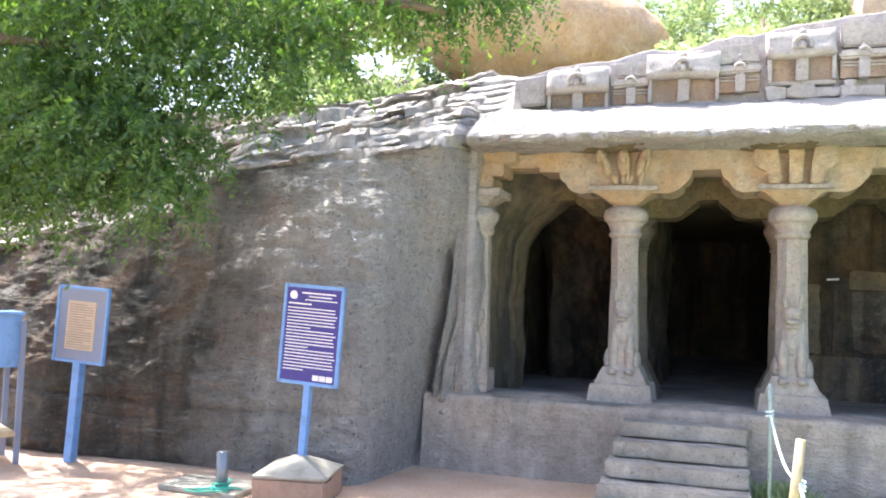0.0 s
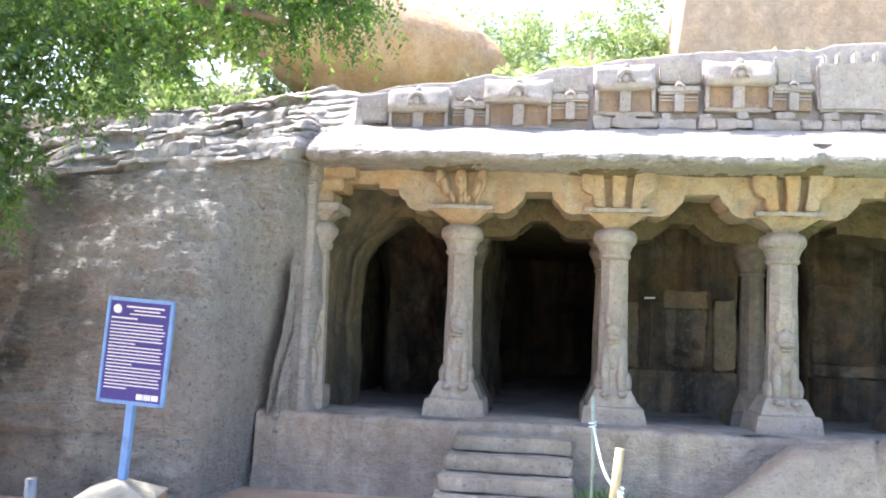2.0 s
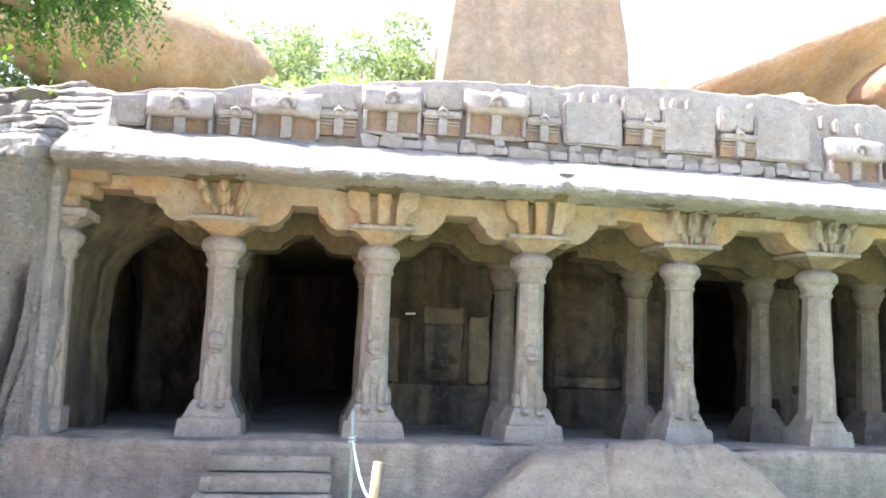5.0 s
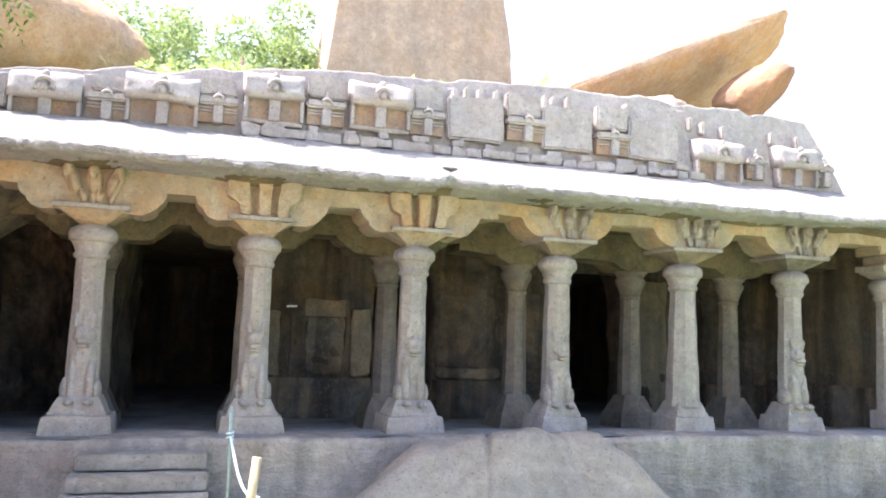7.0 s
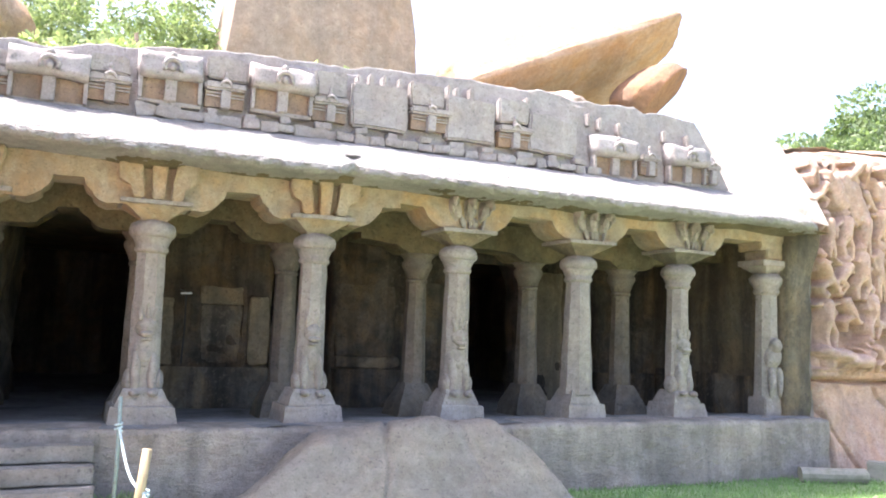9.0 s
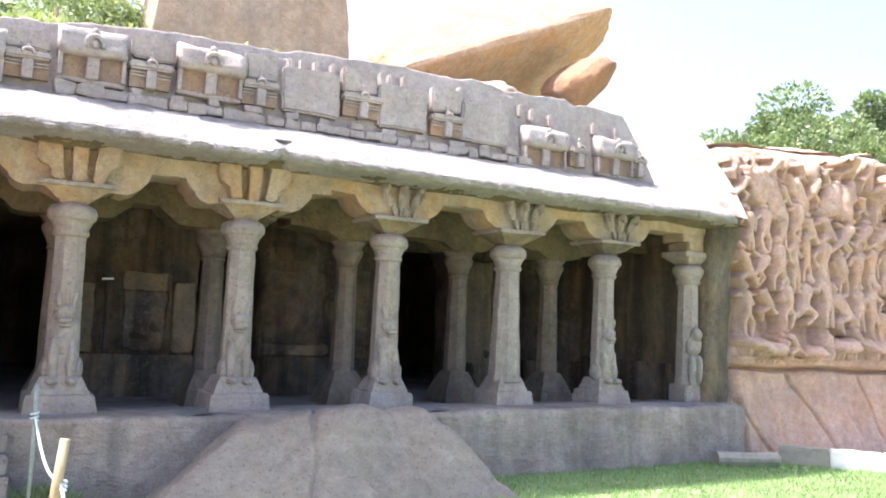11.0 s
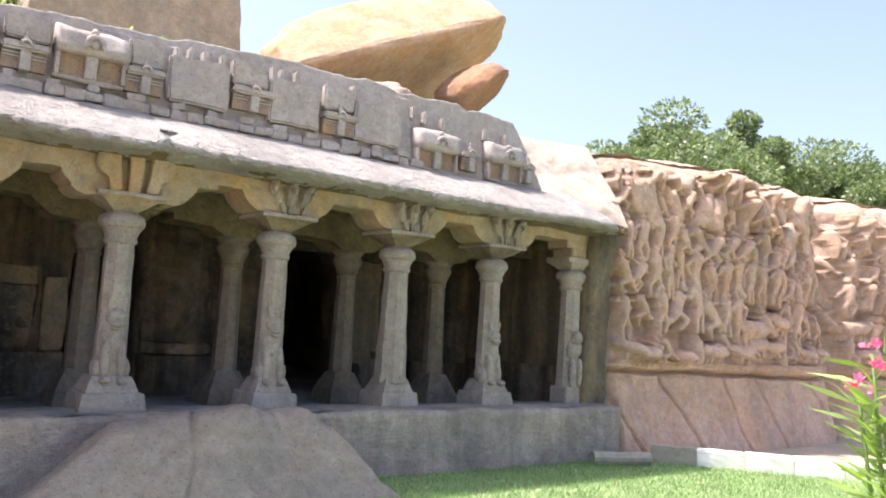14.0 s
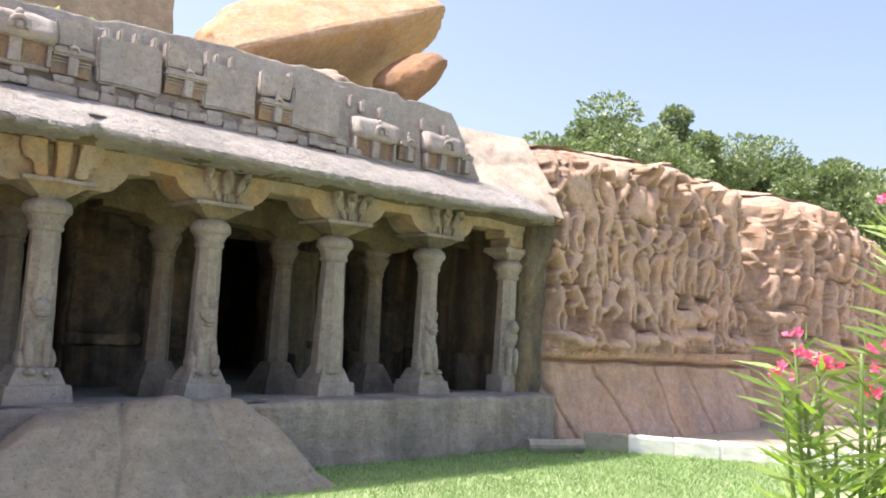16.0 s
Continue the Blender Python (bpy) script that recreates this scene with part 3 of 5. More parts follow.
def side_arch(u, v):
    """Hewn side wall that rounds over into the ceiling, with its broken end turned back."""
    t, turned = np.clip(u / 0.88, 0, 1), np.clip((u - 0.88) / 0.12, 0, 1)
    z = 0.55 + 3.35 * v
    x = -3.02 + 0.22 * t + 0.80 * np.clip((z - 2.72) / 0.9, 0, 1.3) ** 2 * (0.12 + 0.88 * np.clip((t - 0.12) / 0.6, 0, 1)) - 0.6 * turned
    y = 10.15 + 2.25 * t + 0.10 * np.sin(turned * np.pi)
    p = np.stack([x, y, z], 1)
    p[:, 0] += (fbm(p, 1.4, 5, 84) * 0.06 + 0.05 * vnoise(p * (0.3, 4.0, 0.35), 88)) * (1 - turned)
    p[:, 0] -= 0.07 * np.exp(-((y - 11.75) / 0.10) ** 2) * np.clip((z - 1.0) / 0.5, 0, 1)
    return p


part_mesh("wall_side_arch", sheet("wall_side_arch", 90, 80, side_arch, SHADED_SIDE_STONE, True))
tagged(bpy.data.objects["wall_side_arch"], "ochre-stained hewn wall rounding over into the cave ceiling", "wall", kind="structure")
rough_wall("wall_ledge", (10.80, 13.4), (10.80, 10.5), 0.6, 1.52, 0.3, SHADED_PANEL_STONE, "rough lower course of the side wall", 88, 0.03, (40, 20), flared=False)
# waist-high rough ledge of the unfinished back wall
for xa, xb, sd, tone in ((1.15, 3.0, 85, SHADED_PANEL_STONE), (4.1, 6.3, 86, SHADED_CAVE_STONE), (9.5, 10.9, 87, SHADED_CAVE_STONE)):
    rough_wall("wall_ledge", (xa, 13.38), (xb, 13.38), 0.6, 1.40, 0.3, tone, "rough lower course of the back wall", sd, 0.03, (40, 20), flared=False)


def jamb_left(u, v):
    x = -3.16 + 0.30 * u
    y = 9.74 + 0.10 * np.abs(u - 0.6) + 0.35 * np.clip((u - 0.85) / 0.15, 0, 1) ** 2 + 0.7 * np.clip((0.2 - u) / 0.2, 0, 1)
    z = 0.85 + 3.2 * v - 0.9 * (u < 0.5) * (1 - v)
    p = np.stack([x + 0.05 * fbm(np.stack([x, z * 1.3, y], 1), 2.0, 3, 91) * (u > 0.9), y, z], 1)
    p[:, 1] += fbm(p, 2.0, 4, 90) * 0.03
    return p


part_mesh("wall_jamb", sheet("wall_jamb", 40, 90, jamb_left, ROCK_PALE, True))
tagged(bpy.data.objects["wall_jamb"], "light grey chiselled jamb at the cave mouth", "jamb", kind="structure")


def jamb_right(u, v):
    x = 10.96 + 0.50 * u
    y = 10.40 - 0.28 * u ** 1.4
    z = -0.05 + 4.2 * v
    p = np.stack([x, y, z], 1)
    p[:, 1] += fbm(p, 2.0, 4, 94) * 0.04 + 0.12 * np.exp(-((z - 1.45) / 0.08) ** 2)
    return p


part_mesh("wall_jamb_end", sheet("wall_jamb_end", 30, 120, jamb_right, PLINTH_STONE, True))
tagged(bpy.data.objects["wall_jamb_end"], "green-grey stained jamb beside the carved panel", "jamb", kind="structure")

CORN = [(10.05, 3.95), (9.72, 3.95), (9.42, 3.95), (9.345, 3.965), (9.325, 4.0), (9.335, 4.045), (9.41, 4.11), (9.56, 4.21), (9.72, 4.30), (9.88, 4.39), (10.04, 4.47), (10.25, 4.56), (10.5, 4.6)]


def cornice_fn(u, v):
    x = -2.92 + 14.12 * u
    s = v * (len(CORN) - 1)
    y = np.interp(s, range(len(CORN)), [c[0] for c in CORN])
    z = np.interp(s, range(len(CORN)), [c[1] for c in CORN])
    p = np.stack([x, y, z], 1)
    d = fbm(p, 0.9, 4, 100) * 0.035 + fbm(p, 8.0, 4, 104, 0.65) * 0.022
    p[:, 1] += d
    p[:, 2] += d * 0.8
    p[:, 2] += 0.05 * np.exp(-((x - 3.0) / 0.12) ** 2) * (z < 4.1)
    p[:, 1] += 0.10 * np.exp(-((x - 3.05) / 0.10) ** 2) * (z < 4.25)
    p[:, 1] += np.clip((x - 10.4) / 0.8, 0, 1) ** 2 * 0.45
    return p


part_mesh("cornice", sheet("cornice", 900, 80, cornice_fn, ROCK_PALE, True))
tagged(bpy.data.objects["cornice"], "thick rounded pale stone cornice, sunlit and pitted", "cornice", kind="structure")

P_TOP = ([-2.6, -2.0, -0.28, 0.47, 1.83, 3.13, 4.56, 6.2, 9.4], [5.10, 5.17, 5.35, 5.44, 5.64, 5.69, 5.78, 5.80, 5.77])


def parapet_fn(u, v):
    f = np.clip(v / 0.7, 0, 1)
    back = np.clip((v - 0.7) / 0.3, 0, 1)
    x = -2.62 + u * (11.86 + (1 - f) * 0.7)
    zt = lerp_at(x, *P_TOP)
    p = np.stack([x, 10.36 + 0.16 * f + 0.9 * back, 4.5 + (zt - 4.5) * f - 0.06 * back], 1)
    p[:, 1] += fbm(p, 1.2, 4, 110) * 0.03 * (back == 0)
    p[:, 2] += fbm(p, 2.2, 4, 112) * 0.05 * (f > 0.9)
    return p


parapet = part_mesh("parapet_wall", sheet("parapet_wall", 320, 60, parapet_fn, PARAPET_STONE, True))
tagged(parapet, "carved granite parapet with a row of miniature shrines", "parapet", kind="structure")


def shoulder_right(u, v):
    x = 9.25 + 0.65 * (1 - v) + (2.35 - 0.5 * (1 - v)) * u
    y = 10.28 + 1.0 * v - 0.28 * u ** 2
    z = 4.30 - 0.2 * (1 - v) ** 2 * u ** 2 + 1.45 * v ** 0.9 + 0.05 * u
    p = np.stack([x, y, z], 1)
    p[:, 1] += fbm(p, 1.6, 4, 120) * 0.05
    return p


part_mesh("wall_shoulder_end", sheet("wall_shoulder_end", 50, 50, shoulder_right, SUNLIT_SHOULDER_STONE, True))
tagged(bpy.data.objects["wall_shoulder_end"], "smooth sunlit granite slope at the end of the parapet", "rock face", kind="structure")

R_TOP = ([10.8, 12, 14.8, 18.4, 19.4, 21.4, 25, 28, 40], [5.5, 5.5, 5.75, 5.8, 5.75, 5.85, 5.2, 4.7, 3.0])


def relief_y(x, z):
    y = 10.05 + 0.10 * np.sin(x * 0.7)
    y = y - 0.45 * np.clip((1.5 - z) / 1.5, 0, 1)
    y = y - 0.24 * np.exp(-((z - 1.75) / 0.3) ** 2)
    y = y + 0.05 * np.clip(z - 1.9, 0, 4) + 0.14 * np.clip(z - 4.3, 0, 2) ** 1.5
    y = y + 1.1 * np.exp(-((x - 19.6 - 0.15 * np.sin(z * 1.3)) / 0.5) ** 2)
    y = y - 0.5 * np.clip((x - 20.2) / 2.0, 0, 1)
    y = y + 0.9 * np.clip((11.62 - x) / 0.35, 0, 1) ** 1.6
    return y


def capsule(f, a, b, r0, r1, depth):
    f.append((a[0], a[1], b[0], b[1], r0, r1, depth))


def carved_form(x, z, s, kind, rng, side):
    """Strokes of one worn relief form: a few rounded limbs about a body."""
    f = []
    j = lambda k=0.05: rng.uniform(-k, k)
    P = lambda dx, dz: (x + side * dx * s, z + dz * s)
    d = 0.30
    if kind == "tall":
        hip, sh = P(j(), 0.48), P(j(0.06), 0.80)
        capsule(f, hip, sh, 0.085 * s, 0.115 * s, d)
        hd = P(j(0.06), 0.98)
        capsule(f, hd, (hd[0], hd[1] + 0.07 * s), 0.075 * s, 0.05 * s, d * 1.1)
        k1, k2 = P(-0.09 + j(), 0.24), P(0.09 + j(), 0.25)
        for kk, ft in ((k1, P(-0.08 + j(), 0.0)), (k2, P(0.09 + j(0.08), 0.0))):
            capsule(f, hip, kk, 0.075 * s, 0.055 * s, d)
            capsule(f, kk, ft, 0.055 * s, 0.04 * s, d * 0.9)
        for sg in (-1, 1):
            el = P(sg * (0.20 + j()), 0.66 + j(0.12))
            capsule(f, (sh[0] + sg * side * 0.09 * s, sh[1]), el, 0.045 * s, 0.04 * s, d * 0.9)
            capsule(f, el, P(sg * (0.15 + j(0.12)), 0.60 + j(0.3)), 0.04 * s, 0.03 * s, d * 0.9)
    elif kind == "bent":
        hip, sh = P(-0.05, 0.35), P(0.12 + j(), 0.62)
        capsule(f, hip, sh, 0.085 * s, 0.11 * s, d)
        hd = P(0.19 + j(), 0.80)
        capsule(f, hd, (hd[0], hd[1] + 0.06 * s), 0.075 * s, 0.05 * s, d * 1.1)
        capsule(f, hip, P(0.16, 0.22), 0.075 * s, 0.055 * s, d)
        capsule(f, P(0.16, 0.22), P(0.06, 0.04), 0.055 * s, 0.035 * s, d * 0.9)
        capsule(f, hip, P(-0.24, 0.20 + j()), 0.07 * s, 0.05 * s, d)
        capsule(f, P(-0.24, 0.20), P(-0.42, 0.26 + j(0.1)), 0.05 * s, 0.03 * s, d * 0.8)
        capsule(f, sh, P(0.36, 0.60 + j(0.2)), 0.045 * s, 0.03 * s, d * 0.9)
        capsule(f, sh, P(-0.12, 0.74 + j(0.1)), 0.045 * s, 0.035 * s, d * 0.9)
    elif kind == "low":
        capsule(f, P(-0.26, 0.34), P(0.22, 0.36), 0.17 * s, 0.15 * s, d * 1.3)
        capsule(f, P(0.30, 0.48), P(0.44, 0.42), 0.11 * s, 0.07 * s, d * 1.3)
        for q in (-0.30, -0.16, 0.12, 0.24):
            capsule(f, P(q, 0.28), P(q + j(), 0.02), 0.06 * s, 0.045 * s, d)
    else:
        capsule(f, P(-0.1, 0.2), P(0.1 + j(0.1), 0.65), 0.24 * s, 0.18 * s, d * 0.8)
        capsule(f, P(0.15, 0.5), P(0.25, 0.85 + j()), 0.14 * s, 0.10 * s, d * 0.7)
    return f


def carved_height(x, z):
    """Depth of the carving over the plane of the rock."""
    rng = np.random.default_rng(90)
    h = np.zeros(len(x))
    rows = [(1.74, 0.62, ("low", "tall", "low", "bent")), (2.22, 0.98, ("tall", "tall", "tall", "low", "bent")), (3.02, 0.86, ("tall", "bent", "tall", "tall")),
            (3.72, 0.86, ("bent", "tall", "bent", "tall")), (4.42, 0.76, ("bent", "tall", "mass", "bent")), (5.02, 0.62, ("bent", "mass", "tall"))]
    strokes = []
    for z0, s, pool in rows:
        xx = 11.75 + rng.uniform(0, 0.2)
        while xx < 32:
            if not 19.15 < xx < 20.0:
                kind = pool[int(rng.integers(len(pool)))]
                strokes += carved_form(xx, z0 + rng.uniform(-0.15, 0.15), s * rng.uniform(0.85, 1.15), kind, rng, 1 if rng.random() < 0.5 else -1)
            xx += rng.uniform(0.33, 0.50) * (1 + 0.25 * (xx > 20)) * (1.15 if s > 0.9 else 1)
    for ax, az, bx, bz, r0, r1, d in strokes:
        r = max(r0, r1) * 1.25
        m = np.nonzero((x > min(ax, bx) - r) & (x < max(ax, bx) + r) & (z > min(az, bz) - r) & (z < max(az, bz) + r))[0]
        if not len(m):
            continue
        px, pz = x[m] - ax, z[m] - az
        ex, ez = bx - ax, bz - az
        t = np.clip((px * ex + pz * ez) / (ex * ex + ez * ez + 1e-9), 0, 1)
        dist = np.hypot(px - t * ex, pz - t * ez)
        rr = (r0 + (r1 - r0) * t) * 1.15
        k = np.clip(1 - (dist / rr) ** 2, 0, 1)
        h[m] = np.maximum(h[m], np.minimum(d, rr * 3.4) * k ** 0.4)
    return h


def relief_fn(u, v):
    x = 11.25 + 29 * u ** 1.5
    f = np.clip(v / 0.82, 0, 1)
    back = np.clip((v - 0.82) / 0.18, 0, 1)
    zt = lerp_at(x, *R_TOP)
    z = -0.05 + (zt + 0.05) * f
    y = relief_y(x, z)
    h = 0.95 * carved_height(x, z) * np.clip((zt - z) / 0.25, 0, 1)
    z2 = z + 0.42 * np.sin(back * np.pi / 2)
    y = y + 2.6 * back ** 1.5
    p = np.stack([x, y, z2], 1)
    wear = 0.72 + 0.45 * vnoise(p * 0.9, 150)
    up = (z > 1.72) * (back < 0.3)
    p[:, 1] += fbm(p, 0.8, 4, 130) * 0.09 + fbm(p, 4.0, 4, 135) * 0.02
    pit = np.maximum(0, vnoise(p * (1.7, 0.3, 1.1), 151) + 0.35)
    p[:, 1] -= h * np.clip(wear, 0.45, 1.1) - (0.16 + 0.24 * pit) * up * (h < 0.02)
    crag = np.maximum(0, vnoise(p * (1.1, 1.0, 1.8), 145)) * np.clip((z - 4.5) / 0.7, 0, 1)
    p[:, 1] -= crag * 0.42
    p[:, 2] += crag * 0.10 + fbm(p, 0.9, 4, 137) * 0.10 * (f > 0.97)
    # weathered joints and slanting beds of the lower course
    low = (z < 1.42)
    bed = np.mod(x * 0.62 + z * 0.42 + 0.35 * vnoise(p * 0.7, 3), 1.0)
    p[:, 1] += low * (0.09 * np.exp(-((bed - 0.5) / 0.025) ** 2) - 0.10 * np.clip(bed, 0, 0.5))
    p[:, 1] += 0.24 * np.exp(-((z - 1.47 - 0.05 * np.sin(x * 0.6) - 0.03 * vnoise(p * 2.0, 8)) / 0.035) ** 2)
    p[:, 1] += 0.05 * np.exp(-((z - 1.66) / 0.02) ** 2)
    return p


relief_wall = part_mesh("wall_relief", sheet("wall_relief", 1100, 300, relief_fn, RELIEF_STONE, True))
tagged(relief_wall, "tall pinkish granite rock face carved with crowded worn relief", "carved rock", kind="structure")

# ---- pillars ----
CX = [-1.12, 0.81, 2.82, 4.90, 6.92, 8.82]
FZ = 0.92


def lion_mesh(seed):
    """Seated lion in low relief: haunches, forelegs, chest, muzzle and a tall mane tuft."""
    blobs = [(0, -0.05, 0.86, 0.165, 0.165, 0.34), (0, -0.13, 1.10, 0.125, 0.11, 0.13), (0, -0.225, 1.03, 0.085, 0.06, 0.040), (0, -0.215, 0.975, 0.075, 0.05, 0.026),
             (0, -0.20, 1.10, 0.045, 0.05, 0.055), (-0.065, -0.20, 1.13, 0.032, 0.03, 0.03), (0.065, -0.20, 1.13, 0.032, 0.03, 0.03),
             (-0.085, -0.15, 1.26, 0.036, 0.04, 0.10, -8), (0.085, -0.15, 1.26, 0.036, 0.04, 0.10, 8), (0, -0.15, 1.28, 0.034, 0.04, 0.13),
             (-0.095, -0.15, 0.56, 0.062, 0.085, 0.29), (0.095, -0.15, 0.56, 0.062, 0.085, 0.29), (0, -0.12, 0.80, 0.12, 0.10, 0.15),
             (-0.10, -0.27, 0.35, 0.06, 0.07, 0.042), (0.10, -0.27, 0.35, 0.06, 0.07, 0.042),
             (-0.165, -0.05, 0.47, 0.065, 0.14, 0.15), (0.165, -0.05, 0.47, 0.065, 0.14, 0.15)]
    return blobs_mesh("lion_carving", blobs, PILLAR_STONE, 3, 0.010, seed)


def tier(w0, w1, z0, z1, mat, name, parent, seed=0, label=""):
    b = lathe_bm([(w0 * 0.7071, z0), (w0 * 0.7071, z0 + 0.02), (w1 * 0.7071, z1 - 0.02), (w1 * 0.7071 - 0.015, z1)], 4, turn=math.pi / 4)
    bmesh.ops.subdivide_edges(b, edges=b.edges[:], cuts=3, use_grid_fill=True)
    roughen(b, 0.010, 6.0, seed)
    return part(name, b, mat, parent, label)


# half outlines of the brackets: lobed, plain curved, and the two inner kinds
LOBED = [(0.0, 0.0), (0.41, 0.0), (0.43, -0.07), (0.54, -0.085), (0.63, -0.05), (0.69, 0.0), (0.70, 0.05), (0.765, 0.09), (0.795, 0.15), (0.80, 0.19), (1.06, 0.20), (1.06, 0.50)]
CURVED = [(0.0, 0.0), (0.36, 0.0), (0.46, 0.02), (0.55, 0.07), (0.62, 0.14), (0.66, 0.21), (0.69, 0.25), (1.06, 0.265), (1.06, 0.50)]
INNER_LOBED = [(0.0, 0.0), (0.50, 0.0), (0.60, 0.02), (0.66, 0.08), (0.67, 0.13), (0.75, 0.15), (0.82, 0.20), (0.84, 0.24), (1.06, 0.25), (1.06, 0.6)]
INNER_PLAIN = [(0.0, 0.0), (0.30, 0.0), (0.40, 0.05), (0.48, 0.12), (1.06, 0.15), (1.06, 0.6)]


def bracket_bm(half, h, y0, y1, seed):
    outline = [(px, pz + h) for px, pz in half] + [(-px, pz + h) for px, pz in reversed(half[1:])]
    b = extrude_bm(outline, y0, y1)
    bmesh.ops.triangulate(b, faces=[f for f in b.faces if len(f.verts) > 4])
    bmesh.ops.subdivide_edges(b, edges=[e for e in b.edges if e.calc_length() > 0.25], cuts=3)
    bmesh.ops.triangulate(b, faces=[f for f in b.faces if len(f.verts) > 4])
    return roughen(b, 0.010, 5.0, seed)


def rearing_form(dx, h, seed):
    """A small rearing beast: thin legs below, body and head leaning out above."""
    k = dx / 0.25
    return [(0.09 * k, -0.33, h + 0.07, 0.032, 0.04, 0.09, 10 * k), (0.17 * k + 0.05, -0.34, h + 0.10, 0.028, 0.035, 0.11, 16 * k),
            (0.21 * k, -0.35, h + 0.25, 0.062, 0.09, 0.13, 16 * k), (0.27 * k, -0.40, h + 0.38, 0.066, 0.10, 0.075, 10 * k),
            (0.29 * k, -0.46, h + 0.33, 0.035, 0.05, 0.06), (0.24 * k - 0.055, -0.38, h + 0.30, 0.022, 0.04, 0.10, 20 * k), (0.24 * k + 0.055, -0.38, h + 0.28, 0.022, 0.04, 0.10, 20 * k),
            (0.22 * k, -0.28, h + 0.28, 0.095, 0.08, 0.20, 12 * k)]


def block_form(dx, h, seed):
    """A roughed-out block that steps back towards its foot, left unfinished."""
    s = -1 if dx < 0 else 1
    if dx == 0:
        out = [(-0.075, 0.0), (0.075, 0.0), (0.085, 0.30), (0.10, 0.46), (-0.09, 0.46), (-0.07, 0.25)]
    else:
        out = [(s * 0.15, 0.0), (s * 0.29, 0.0), (s * 0.30, 0.15), (s * 0.42, 0.19), (s * 0.46, 0.33), (s * 0.44, 0.46), (s * 0.19, 0.46), (s * 0.17, 0.22)]
    b = extrude_bm([(x, z + h + 0.002) for x, z in out], -0.44, -0.25)
    bmesh.ops.bevel(b, geom=b.edges[:], offset=0.018, segments=2, affect="EDGES", clamp_overlap=True)
    return roughen(b, 0.014, 6.0, seed)


def pillar(i, x, y, lion=True):
    top, z0 = 3.52, FZ
    h = top - z0
    label = "granite pillar with a seated lion base and cushion capital at the cave front" if lion else "plain faceted granite pillar with cushion capital at the cave front"
    e = empty("pillar", (x, y, z0), label, "pillar", "pillars of the cave front")
    mat = PILLAR_STONE
    k = 1.0 if i < 3 else 0.86
    tier(0.77 * k, 0.72 * k, -0.03, 0.20, mat, "base", e, i)
    tier(0.61 * k, 0.46 * k, 0.195, 0.40, mat, "base_step", e, i + 3)
    r0, r1 = (0.195, 0.172) if lion else (0.245, 0.182)
    prof = [(r0 * 1.12, 0.34), (r0, 0.44)]
    for s in range(1, 12):
        t = s / 11
        prof.append((r0 + (r1 - r0) * t, 0.44 + (h - 0.60 - 0.44) * t))
    part("shaft", roughen(lathe_bm(prof, 8), 0.008, 5.0, i), mat, e)
    zt = h - 0.60
    part("neck", roughen(lathe_bm([(r1, zt - 0.01), (r1 + 0.03, zt + 0.02), (r1 + 0.03, zt + 0.05), (r1 + 0.012, zt + 0.07), (r1 + 0.05, zt + 0.16), (r1 + 0.075, zt + 0.19)], 16), 0.006, 8, i), mat, e, smooth=True)
    cush = [(r1 + 0.075, zt + 0.185), (r1 + 0.10, zt + 0.22), (r1 + 0.105, zt + 0.27), (r1 + 0.085, zt + 0.33), (r1 + 0.03, zt + 0.365), (r1 - 0.01, zt + 0.385)]
    part("cushion", roughen(lathe_bm(cush, 16), 0.009, 6, i + 5), mat, e, smooth=True)
    hw = 0.41
    ech = [(0.20, zt + 0.375), (0.21, zt + 0.40), (0.30, zt + 0.44), (0.40, zt + 0.49), (hw * 1.26, zt + 0.545)]
    part("echinus", roughen(lathe_bm(ech, 4, turn=math.pi / 4), 0.006, 6, i), OCHRE_STONE if i < 3 else DULL_OCHRE, e)
    part("abacus", box_bm(hw * 2, hw * 2, 0.052, (0, 0, h - 0.027), 0.008, 0.006, 3, i), mat, e, "flat square slab on the capital")
    if lion:
        part_mesh("lion_carving", lion_mesh(i), e, "worn seated lion carved on the pillar base")
    big = i < 3
    off = 0.006 * (i % 2)
    part("bracket", bracket_bm(LOBED if big else CURVED, h, -0.30 - off, 0.33 + off, i), OCHRE_STONE, e, "ochre-stained scalloped bracket" if big else "ochre-stained curved bracket")
    for dx in (-0.25, 0.0, 0.25):
        if i in (1, 2):
            part("bracket_carving", block_form(dx, h, 7 * i), OCHRE_STONE, e, "unfinished block on the bracket")
        else:
            part_mesh("bracket_carving", blobs_mesh("bracket_carving", rearing_form(dx, h, i), OCHRE_STONE if big else PILLAR_STONE, 2, 0.008, i), e, "small rearing beast carved on the bracket")
    return e


